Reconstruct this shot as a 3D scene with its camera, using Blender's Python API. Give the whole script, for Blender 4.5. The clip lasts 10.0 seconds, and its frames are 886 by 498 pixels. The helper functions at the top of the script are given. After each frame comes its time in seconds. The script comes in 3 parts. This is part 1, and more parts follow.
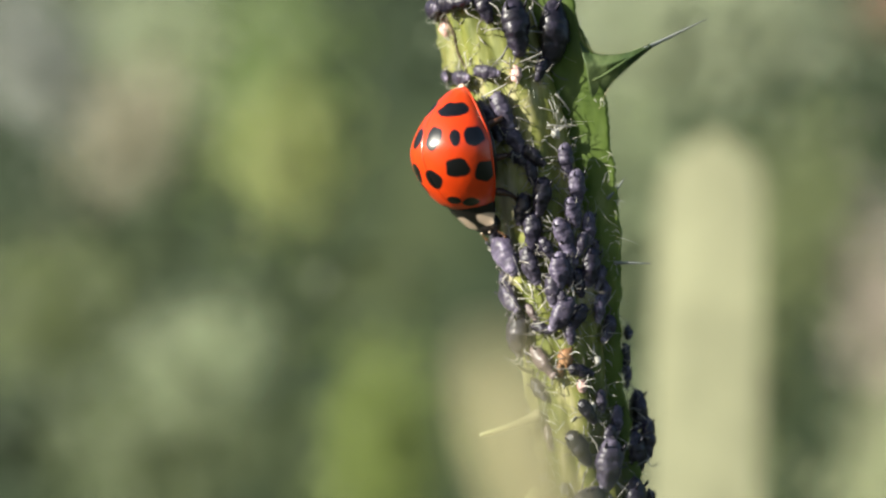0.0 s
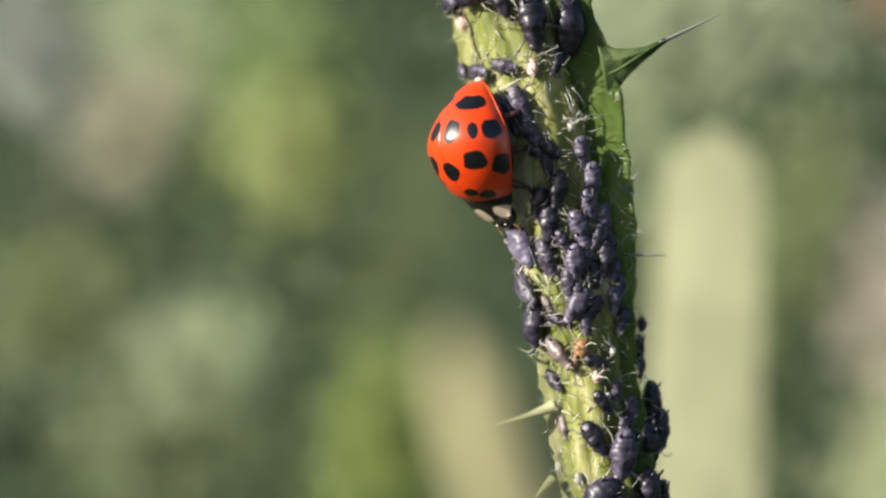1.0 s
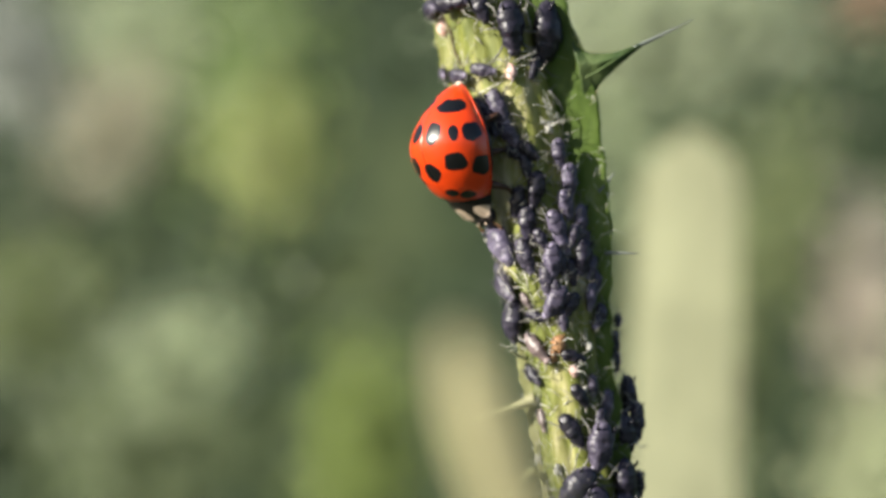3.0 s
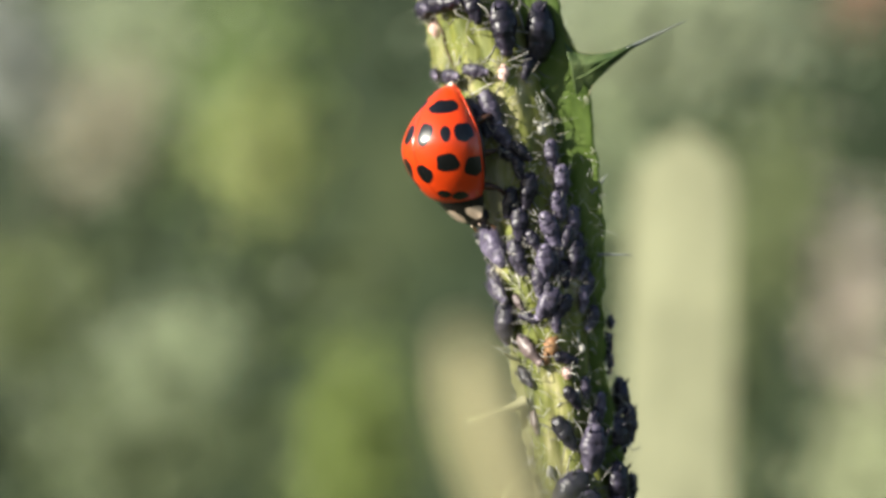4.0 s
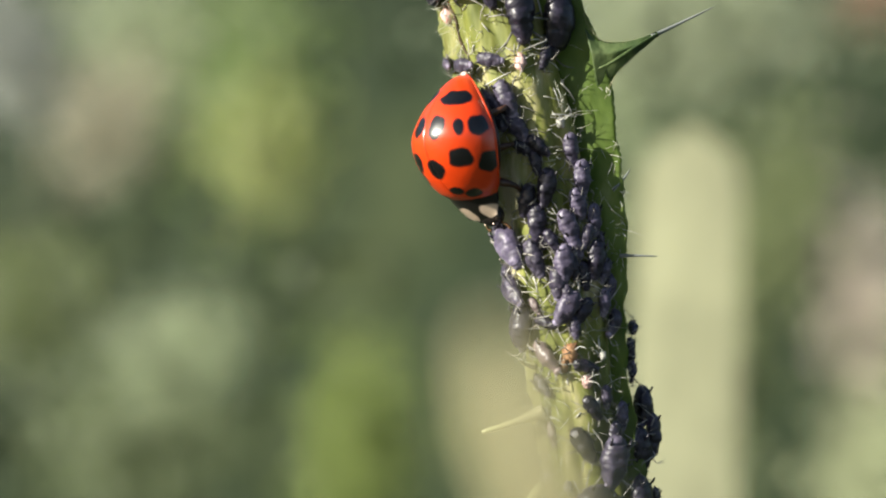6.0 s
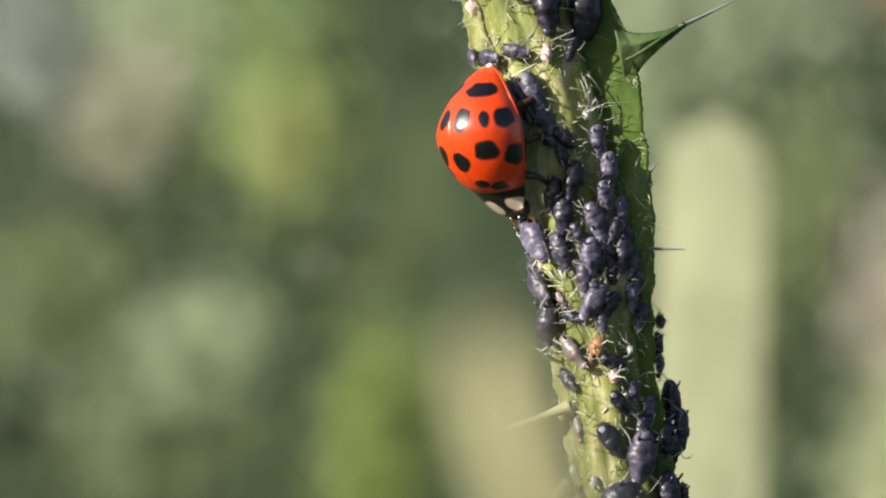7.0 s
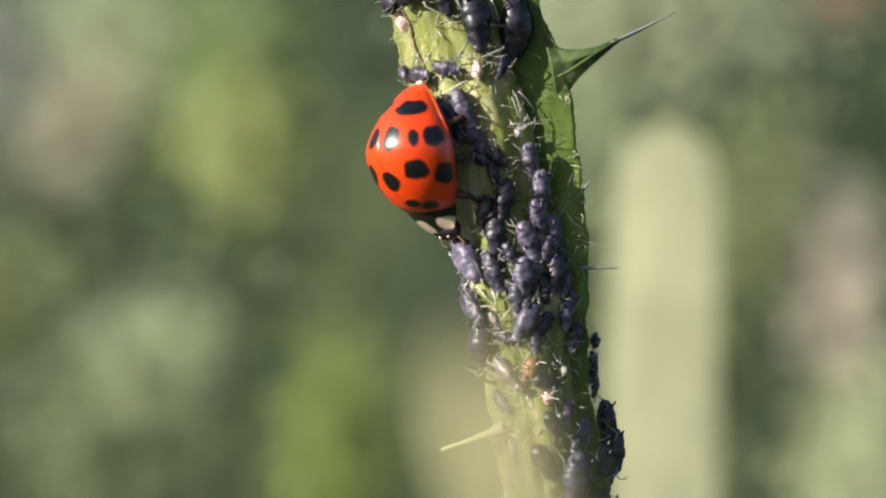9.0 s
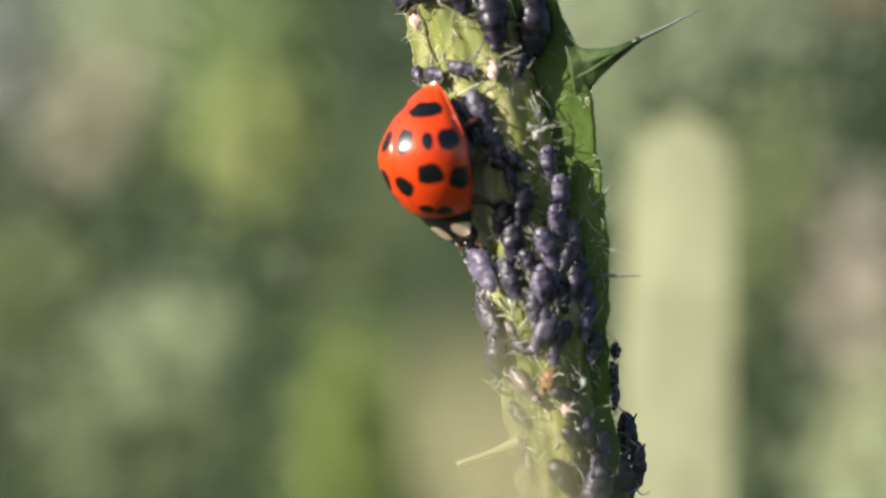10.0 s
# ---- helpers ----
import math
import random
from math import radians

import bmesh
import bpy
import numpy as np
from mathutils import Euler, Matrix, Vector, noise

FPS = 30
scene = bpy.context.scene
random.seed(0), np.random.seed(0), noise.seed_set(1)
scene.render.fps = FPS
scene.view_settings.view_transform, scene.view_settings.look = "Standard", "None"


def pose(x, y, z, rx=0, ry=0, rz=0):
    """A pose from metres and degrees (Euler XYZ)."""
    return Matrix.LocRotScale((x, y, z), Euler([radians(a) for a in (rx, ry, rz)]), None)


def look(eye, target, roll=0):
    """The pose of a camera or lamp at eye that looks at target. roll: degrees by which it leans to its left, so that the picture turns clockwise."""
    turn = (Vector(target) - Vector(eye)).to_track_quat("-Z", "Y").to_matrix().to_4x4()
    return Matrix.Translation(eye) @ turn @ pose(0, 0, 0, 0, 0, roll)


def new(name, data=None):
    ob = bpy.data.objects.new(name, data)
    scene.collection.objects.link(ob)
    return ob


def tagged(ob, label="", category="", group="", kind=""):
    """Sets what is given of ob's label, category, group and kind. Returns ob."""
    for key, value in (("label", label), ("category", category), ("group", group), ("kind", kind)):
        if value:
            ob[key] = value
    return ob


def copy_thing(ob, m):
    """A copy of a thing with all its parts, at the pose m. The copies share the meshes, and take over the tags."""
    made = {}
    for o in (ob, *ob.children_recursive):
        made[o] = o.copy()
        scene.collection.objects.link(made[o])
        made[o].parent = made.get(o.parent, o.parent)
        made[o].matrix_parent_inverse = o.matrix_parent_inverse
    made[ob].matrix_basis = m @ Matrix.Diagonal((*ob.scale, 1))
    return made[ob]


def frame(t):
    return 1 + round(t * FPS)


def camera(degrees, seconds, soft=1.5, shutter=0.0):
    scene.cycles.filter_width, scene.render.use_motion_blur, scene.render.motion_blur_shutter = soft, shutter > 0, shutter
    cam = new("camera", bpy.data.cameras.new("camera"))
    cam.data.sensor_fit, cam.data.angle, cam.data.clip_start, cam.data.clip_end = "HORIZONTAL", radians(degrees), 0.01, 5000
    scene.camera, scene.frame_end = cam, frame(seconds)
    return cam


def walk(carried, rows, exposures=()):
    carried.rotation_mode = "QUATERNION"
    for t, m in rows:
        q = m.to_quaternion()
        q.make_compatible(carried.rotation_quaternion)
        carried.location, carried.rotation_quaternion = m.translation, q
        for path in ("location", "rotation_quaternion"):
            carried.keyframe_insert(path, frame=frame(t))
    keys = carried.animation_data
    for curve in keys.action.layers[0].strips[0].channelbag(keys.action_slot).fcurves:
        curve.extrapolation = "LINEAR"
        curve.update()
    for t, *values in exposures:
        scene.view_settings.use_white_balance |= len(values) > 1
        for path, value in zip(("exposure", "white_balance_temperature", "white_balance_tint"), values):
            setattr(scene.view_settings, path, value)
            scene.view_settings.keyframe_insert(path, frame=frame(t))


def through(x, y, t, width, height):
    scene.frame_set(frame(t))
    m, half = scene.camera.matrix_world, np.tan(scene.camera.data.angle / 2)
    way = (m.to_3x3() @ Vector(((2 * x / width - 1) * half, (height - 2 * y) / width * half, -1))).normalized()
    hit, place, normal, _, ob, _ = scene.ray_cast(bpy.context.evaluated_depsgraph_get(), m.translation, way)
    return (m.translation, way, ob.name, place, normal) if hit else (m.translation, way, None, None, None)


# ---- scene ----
# ---- camera ----
cam = camera(36.0, 10.0, 2.1)
cam.data.dof.use_dof = True
cam.data.dof.focus_distance = 0.0577
cam.data.dof.aperture_fstop = 27.0
PATH = [
    (0.0, pose(0.00102, -0.06127, 0.45044, 90.068, 0.005, 0.585)),
    (0.5, pose(0.00114, -0.06153, 0.45050, 89.922, 0.064, 0.686)),
    (1.0, pose(0.00017, -0.06184, 0.45028, 89.877, -0.103, 0.471)),
    (1.5, pose(-0.00051, -0.06478, 0.44986, 90.274, -0.130, -0.381)),
    (2.0, pose(0.00011, -0.06362, 0.44999, 90.339, 0.053, -0.557)),
    (2.5, pose(-0.00000, -0.06350, 0.45000, 90.000, 0.000, 0.000)),
    (2.7, pose(0.00017, -0.06376, 0.45008, 90.013, 0.024, -0.178)),
    (3.8, pose(-0.00007, -0.06357, 0.45010, 89.963, 0.054, -0.496)),
    (4.0, pose(0.00017, -0.06344, 0.45015, 90.010, 0.037, -0.638)),
    (4.5, pose(0.00081, -0.06306, 0.45021, 90.232, 0.226, -0.984)),
    (5.0, pose(0.00040, -0.06249, 0.45028, 90.004, 0.233, -0.987)),
    (5.5, pose(-0.00049, -0.06214, 0.45014, 89.664, 0.280, -0.304)),
    (5.7, pose(-0.00002, -0.06079, 0.45022, 89.903, -0.139, -0.688)),
    (6.8, pose(-0.00032, -0.05911, 0.45054, 89.361, 0.097, 0.744)),
    (7.0, pose(-0.00024, -0.05925, 0.45057, 89.332, -0.018, 0.495)),
    (7.5, pose(0.00014, -0.05946, 0.45038, 89.318, 0.079, -0.043)),
    (8.0, pose(0.00053, -0.05873, 0.45071, 89.412, 0.187, -1.070)),
    (8.5, pose(0.00048, -0.05756, 0.45091, 89.506, 0.417, -1.102)),
    (9.0, pose(0.00084, -0.05828, 0.45115, 89.577, 0.336, -1.327)),
    (9.5, pose(0.00099, -0.05671, 0.45134, 89.341, 0.582, -0.679)),
    (10.0, pose(0.00079, -0.05626, 0.45173, 89.251, 0.294, -0.801)),
]
walk(cam, PATH)

# ---- light ----
scene.view_settings.exposure = 1.37
SUN = Vector((-0.85, -0.37, 0.41)).normalized()
world = bpy.data.worlds.new("sky")
scene.world = world
world.use_nodes = True
sky = world.node_tree.nodes.new("ShaderNodeTexSky")
sky.sky_type, sky.sun_disc = "NISHITA", False
sky.sun_elevation = math.asin(SUN.z)
sky.sun_rotation = math.atan2(SUN.x, SUN.y)
back = world.node_tree.nodes["Background"]
back.inputs[1].default_value = 0.050
world.node_tree.links.new(sky.outputs[0], back.inputs[0])
sun = new("sun", bpy.data.lights.new("sun", "SUN"))
sun.data.energy, sun.data.angle, sun.data.color = 4.6, radians(0.55), (1.0, 0.96, 0.83)
sun.matrix_world = look(SUN * 2, (0, 0, 0))


# ---- materials ----
def material(name, stops, scale=600.0, stretch=(1, 1, 1), rough=0.5, bump=0.2, fine=5.0, coat=0.0, sheen=0.0,
             through_light=0.0, vary=0.0, ior=1.45, metal=0.0):
    """A surface with two scales of noise through a colour ramp, bump, and a little change from object to object."""
    m = bpy.data.materials.new(name)
    m.use_nodes = True
    nt = m.node_tree
    nd, ln = nt.nodes, nt.links
    bsdf = nd["Principled BSDF"]
    co = nd.new("ShaderNodeTexCoord")
    mp = nd.new("ShaderNodeMapping")
    mp.inputs["Scale"].default_value = stretch
    ln.new(co.outputs["Object"], mp.inputs[0])
    n1 = nd.new("ShaderNodeTexNoise")
    n1.inputs["Scale"].default_value, n1.inputs["Detail"].default_value = scale, 4
    n2 = nd.new("ShaderNodeTexNoise")
    n2.inputs["Scale"].default_value, n2.inputs["Detail"].default_value = scale * fine, 3
    for n in (n1, n2):
        ln.new(mp.outputs[0], n.inputs["Vector"])
    mix = nd.new("ShaderNodeMath")
    mix.operation = "MULTIPLY_ADD"
    ln.new(n2.outputs["Fac"], mix.inputs[0])
    mix.inputs[1].default_value = 0.4
    sub = nd.new("ShaderNodeMath")
    sub.operation = "SUBTRACT"
    ln.new(n1.outputs["Fac"], sub.inputs[0])
    sub.inputs[1].default_value = 0.2
    ln.new(sub.outputs[0], mix.inputs[2])
    ramp = nd.new("ShaderNodeValToRGB")
    while len(ramp.color_ramp.elements) < len(stops):
        ramp.color_ramp.elements.new(0.5)
    for e, (p, c) in zip(ramp.color_ramp.elements, stops):
        e.position, e.color = p, (*c, 1)
    ln.new(mix.outputs[0], ramp.inputs[0])
    colour = ramp.outputs[0]
    if vary:
        info = nd.new("ShaderNodeObjectInfo")
        rng = nd.new("ShaderNodeMapRange")
        rng.inputs["To Min"].default_value, rng.inputs["To Max"].default_value = 1 - vary, 1 + vary
        ln.new(info.outputs["Random"], rng.inputs["Value"])
        hsv = nd.new("ShaderNodeHueSaturation")
        ln.new(rng.outputs[0], hsv.inputs["Value"])
        ln.new(colour, hsv.inputs["Color"])
        colour = hsv.outputs[0]
    ln.new(colour, bsdf.inputs["Base Color"])
    bsdf.inputs["Roughness"].default_value = rough
    bsdf.inputs["IOR"].default_value = ior
    bsdf.inputs["Metallic"].default_value = metal
    bsdf.inputs["Coat Weight"].default_value, bsdf.inputs["Coat Roughness"].default_value = coat, 0.18
    bsdf.inputs["Sheen Weight"].default_value, bsdf.inputs["Sheen Roughness"].default_value = sheen, 0.4
    if bump:
        b = nd.new("ShaderNodeBump")
        b.inputs["Strength"].default_value, b.inputs["Distance"].default_value = bump, 0.00006
        ln.new(n2.outputs["Fac"], b.inputs["Height"])
        ln.new(b.outputs[0], bsdf.inputs["Normal"])
    if through_light:
        tr = nd.new("ShaderNodeBsdfTranslucent")
        ln.new(colour, tr.inputs[0])
        ms = nd.new("ShaderNodeMixShader")
        ms.inputs[0].default_value = through_light
        ln.new(bsdf.outputs[0], ms.inputs[1])
        ln.new(tr.outputs[0], ms.inputs[2])
        ln.new(ms.outputs[0], nd["Material Output"].inputs["Surface"])
    return m


def patterned(name, ground, mark, rough, coat, bump=0.04, coat_rough=0.18):
    """Two pigments, laid out by the mesh's own 'mark' attribute."""
    m = material(name, [(0.3, [c * 0.86 for c in ground]), (0.7, ground)], 500, rough=rough, coat=coat, bump=bump)
    nt = m.node_tree
    bsdf = nt.nodes["Principled BSDF"]
    bsdf.inputs["Coat Roughness"].default_value, bsdf.inputs["IOR"].default_value = coat_rough, 1.30
    base = bsdf.inputs["Base Color"].links[0].from_socket
    at = nt.nodes.new("ShaderNodeAttribute")
    at.attribute_name = "mark"
    mx = nt.nodes.new("ShaderNodeMix")
    mx.data_type = "RGBA"
    nt.links.new(at.outputs["Fac"], mx.inputs["Factor"])
    nt.links.new(base, mx.inputs["A"])
    mx.inputs["B"].default_value = (*mark, 1)
    nt.links.new(mx.outputs["Result"], bsdf.inputs["Base Color"])
    return m


M = {
    "stalk": material("stalk_green", [(0.28, (0.038, 0.048, 0.008)), (0.42, (0.092, 0.110, 0.017)), (0.54, (0.165, 0.178, 0.036)), (0.62, (0.27, 0.26, 0.09)), (0.72, (0.46, 0.41, 0.25))],
                      420, (1, 1, 0.22), 0.58, 0.6, 6, through_light=0.03),
    "wing": material("wing_green", [(0.25, (0.082, 0.138, 0.024)), (0.5, (0.150, 0.230, 0.044)), (0.66, (0.22, 0.30, 0.075)), (0.78, (0.35, 0.40, 0.18))],
                     420, (1, 1, 0.5), 0.5, 0.6, 5, through_light=0.55),
    "lobe": material("lobe_green", [(0.25, (0.040, 0.072, 0.024)), (0.5, (0.078, 0.122, 0.040)), (0.7, (0.15, 0.20, 0.08))],
                     700, (1, 1, 0.6), 0.5, 0.6, 5, through_light=0.35),
    "wing_pale": material("wing_pale", [(0.25, (0.32, 0.33, 0.13)), (0.55, (0.44, 0.43, 0.21)), (0.75, (0.54, 0.49, 0.28))],
                          380, (1, 1, 0.5), 0.5, 0.5, 5, through_light=0.45),
    "spine": material("spine_straw", [(0.3, (0.24, 0.26, 0.12)), (0.7, (0.40, 0.37, 0.22))], 500, rough=0.4, bump=0.1),
    "spine_grey": material("spine_grey", [(0.3, (0.12, 0.14, 0.13)), (0.7, (0.22, 0.23, 0.22))], 500, rough=0.4, bump=0.1),
    "hair": material("hair_white", [(0.3, (0.60, 0.60, 0.50)), (0.7, (0.75, 0.74, 0.66))], 800, rough=0.35, bump=0, through_light=0.3),
    "skin": material("shed_skin", [(0.3, (0.40, 0.38, 0.34)), (0.7, (0.66, 0.64, 0.60))], 2500, rough=0.4, bump=0.3, through_light=0.25),
    "pink": material("pink_skin", [(0.3, (0.50, 0.28, 0.25)), (0.7, (0.74, 0.52, 0.48))], 2500, rough=0.4, bump=0.3, vary=0.1),
    "tan": material("tan_scar", [(0.3, (0.20, 0.085, 0.035)), (0.7, (0.42, 0.24, 0.12))], 1800, rough=0.6, bump=0.5),
    "groove": material("brown_groove", [(0.3, (0.05, 0.035, 0.025)), (0.7, (0.14, 0.09, 0.06))], 1800, rough=0.7, bump=0.5),
    "aphid_black": material("aphid_black", [(0.30, (0.006, 0.005, 0.010)), (0.54, (0.018, 0.015, 0.027)), (0.72, (0.085, 0.072, 0.112))], 1500, rough=0.40, bump=0.6, fine=6, vary=0.4),
    "aphid_grey": material("aphid_grey", [(0.30, (0.019, 0.0155, 0.029)), (0.50, (0.058, 0.048, 0.080)), (0.68, (0.19, 0.165, 0.235))], 1400, rough=0.45, bump=0.7, fine=6, vary=0.45, sheen=0.12),
    "aphid_brown": material("aphid_brown", [(0.3, (0.07, 0.05, 0.05)), (0.7, (0.24, 0.18, 0.18))], 1100, rough=0.40, bump=0.8, fine=3, vary=0.3),
    "aphid_leg": material("aphid_leg", [(0.3, (0.05, 0.045, 0.045)), (0.7, (0.34, 0.32, 0.29))], 1500, rough=0.4, bump=0, vary=0.5),
    "elytra": patterned("elytra_orange_red", (0.61, 0.042, 0.002), (0.002, 0.002, 0.003), 0.38, 0.8, coat_rough=0.23),
    "pronotum": patterned("pronotum_cream", (0.66, 0.51, 0.40), (0.010, 0.008, 0.008), 0.30, 0.5),
    "chitin": material("black_chitin", [(0.3, (0.006, 0.005, 0.005)), (0.7, (0.020, 0.014, 0.012))], 1500, rough=0.3, bump=0.2),
    "leg_brown": material("beetle_leg", [(0.3, (0.018, 0.008, 0.005)), (0.7, (0.07, 0.03, 0.018))], 1500, rough=0.35, bump=0.2),
    "horn": material("antenna_amber", [(0.3, (0.08, 0.04, 0.02)), (0.7, (0.28, 0.15, 0.07))], 1500, rough=0.35, bump=0),
}


def leaf_mat(name, c, through=0.5, scale=60):
    return material(name, [(0.28, [v * 0.72 for v in c]), (0.72, [min(0.9, v * 1.18) for v in c])], scale, (1, 1, 0.5), 0.5, 0.0, 4, through_light=through)


# ---- building helpers; lengths below are in millimetres, heights from the middle of the stem piece ----
MM, UP = 0.001, 0.45


def spot(x, y, z):
    return Vector((x * MM, y * MM, UP + z * MM))


def put(x, y, z, r=None):
    return Matrix.Translation(spot(x, y, z)) @ (r.to_4x4() if r else Matrix())


def part(name, bm, mat, parent=None, label="", smooth=True):
    """Links a bmesh, drawn in millimetres, as one mesh object."""
    me = bpy.data.meshes.new(name)
    bmesh.ops.scale(bm, vec=(MM, MM, MM), verts=bm.verts)
    bm.to_mesh(me)
    bm.free()
    me.materials.append(mat)
    if smooth:
        me.polygons.foreach_set("use_smooth", [True] * len(me.polygons))
    ob = new(name, me)
    if parent:
        ob.parent = parent
    return tagged(ob, label)


def empty(name, m, label, category, group=""):
    ob = new(name)
    ob.empty_display_size = 0.002
    ob.matrix_world = m
    return tagged(ob, label, category, group)


def add_tube(bm, pts, radii, seg=6, flat=1.0):
    """A closed tube along pts; flat squeezes it along its second cross axis."""
    pts = [Vector(p) for p in pts]
    rings = []
    side = None
    for i, p in enumerate(pts):
        d = (pts[min(i + 1, len(pts) - 1)] - pts[max(i - 1, 0)]).normalized()
        if side is None:
            side = d.cross(Vector((0, 0, 1)) if abs(d.z) < 0.9 else Vector((0, 1, 0))).normalized()
        side = (side - d * side.dot(d)).normalized()
        up = d.cross(side)
        rings.append([bm.verts.new(p + side * (radii[i] * math.cos(a)) + up * (radii[i] * flat * math.sin(a)))
                      for a in (2 * math.pi * k / seg for k in range(seg))])
    for a, b in zip(rings, rings[1:]):
        for k in range(seg):
            bm.faces.new((a[k], a[(k + 1) % seg], b[(k + 1) % seg], b[k]))
    bm.faces.new(rings[0][::-1])
    bm.faces.new(rings[-1])
    return rings


def tube(pts, radii, seg=6, flat=1.0):
    bm = bmesh.new()
    add_tube(bm, pts, radii, seg, flat)
    return bm


def bend(pts, n=8):
    """A smooth run of n points through a few given ones."""
    pts = [Vector(p) for p in pts]
    out = []
    for k in range(n):
        s = k / (n - 1) * (len(pts) - 1)
        i = min(int(s), len(pts) - 2)
        f = s - i
        p0, p1, p2, p3 = pts[max(i - 1, 0)], pts[i], pts[i + 1], pts[min(i + 2, len(pts) - 1)]
        out.append(0.5 * ((2 * p1) + (p2 - p0) * f + (2 * p0 - 5 * p1 + 4 * p2 - p3) * f * f + (3 * p1 - p0 - 3 * p2 + p3) * f ** 3))
    return out


def blob(rx, ry, rz, seg=16, rings=10, lump=0.0, seed=0.0):
    bm = bmesh.new()
    bmesh.ops.create_uvsphere(bm, u_segments=seg, v_segments=rings, radius=1)
    for v in bm.verts:
        k = 1 + lump * noise.noise(v.co * 2.3 + Vector((seed, seed * 0.7, 0)))
        v.co = Vector((v.co.x * rx, v.co.y * ry, v.co.z * rz)) * k
    return bm


# ---- ground and far foliage ----
def bank(x, y):
    """The height of the ground in mm: level round the stem, then a grassy bank behind it."""
    rise = np.clip((y - 1000) / 1900, 0, 1)
    return 1700 * rise * rise * (3 - 2 * rise)


def ground():
    bm = bmesh.new()
    n, vs = 150, []
    for j in range(n + 1):
        for i in range(n + 1):
            a, b = (2 * i / n - 1), (2 * j / n - 1)
            x, y = a * abs(a) ** 3 * 400000, b * abs(b) ** 3 * 400000
            r = math.hypot(x, y)
            h = 12 * noise.noise(Vector((x / 160, y / 160, 0))) * min(1, r / 60) + 60 * noise.noise(Vector((x / 900, y / 900, 3))) * min(1, r / 1500)
            vs.append(bm.verts.new((x, y, h + float(bank(x, y)))))
    for j in range(n):
        for i in range(n):
            k = j * (n + 1) + i
            bm.faces.new((vs[k], vs[k + 1], vs[k + n + 2], vs[k + n + 1]))
    m = material("turf", [(0.28, (0.010, 0.019, 0.006)), (0.45, (0.014, 0.026, 0.008)), (0.58, (0.022, 0.035, 0.011)), (0.76, (0.042, 0.055, 0.019))], 4.5, rough=0.9, bump=0.0, fine=11)
    tagged(part("ground", bm, m), "grassy green ground that rises into a bank", "ground", kind="structure")


ground()


def far_foliage(name, count, box, size, cols, label, seed):
    """Many loose leaves, one mesh: a bank of weeds too dense to count."""
    rnd = np.random.default_rng(seed)
    lo, hi = np.array(box, float).T
    ln = rnd.uniform(*size, count)
    w = ln * rnd.uniform(0.35, 0.6, count)
    shape = np.array([(0, 0, 0), (-0.4, 0.05, 0.25), (0, 0, 0.3), (0.4, 0.05, 0.25), (-0.5, 0, 0.6), (0, -0.05, 0.62), (0.5, 0, 0.6), (0, 0.1, 1)])
    pts = np.repeat(shape[None], count, 0) * np.stack([w, ln, ln], 1)[:, None]
    for (u, v), half in (((1, 2), 0.9), ((0, 2), 0.9), ((0, 1), math.pi)):
        a = rnd.uniform(-half, half, count)[:, None]
        p, q = pts[..., u].copy(), pts[..., v].copy()
        pts[..., u], pts[..., v] = p * np.cos(a) - q * np.sin(a), p * np.sin(a) + q * np.cos(a)
    spots = rnd.uniform(lo, hi, (count, 3))
    spots[:, 2] += bank(spots[:, 0], spots[:, 1])
    pts += spots[:, None]
    faces = [tuple(8 * k + i for i in f) for k in range(count) for f in ((0, 2, 1), (0, 3, 2), (1, 2, 5, 4), (2, 3, 6, 5), (4, 5, 7), (5, 6, 7))]
    m = bpy.data.materials.new(name)
    m.use_nodes = True
    nt = m.node_tree
    geo = nt.nodes.new("ShaderNodeNewGeometry")
    ramp = nt.nodes.new("ShaderNodeValToRGB")
    while len(ramp.color_ramp.elements) < len(cols):
        ramp.color_ramp.elements.new(0.5)
    for k, (e, c) in enumerate(zip(ramp.color_ramp.elements, cols)):
        e.position, e.color = k / (len(cols) - 1), (*c, 1)
    nt.links.new(geo.outputs["Random Per Island"], ramp.inputs[0])
    bsdf = nt.nodes["Principled BSDF"]
    nt.links.new(ramp.outputs[0], bsdf.inputs["Base Color"])
    bsdf.inputs["Roughness"].default_value = 0.5
    tr = nt.nodes.new("ShaderNodeBsdfTranslucent")
    nt.links.new(ramp.outputs[0], tr.inputs[0])
    ms = nt.nodes.new("ShaderNodeMixShader")
    ms.inputs[0].default_value = 0.3
    nt.links.new(bsdf.outputs[0], ms.inputs[1])
    nt.links.new(tr.outputs[0], ms.inputs[2])
    nt.links.new(ms.outputs[0], nt.nodes["Material Output"].inputs["Surface"])
    me = bpy.data.meshes.new(name)
    me.from_pydata((pts.reshape(-1, 3) * MM).tolist(), [], faces)
    me.materials.append(m)
    ob = new(name, me)
    ob.location = (0, 0, UP)
    tagged(ob, label, "foliage", kind="stuff")


GREENS = [(0.016, 0.030, 0.009), (0.026, 0.045, 0.012), (0.035, 0.057, 0.016), (0.030, 0.048, 0.015), (0.052, 0.071, 0.022), (0.022, 0.041, 0.014)]
far_foliage("bank_grass", 7000, ((-1800, 1800), (1150, 2600), (-456, -450)), (16, 40), GREENS, "rough green grass and weeds covering the bank", 3)


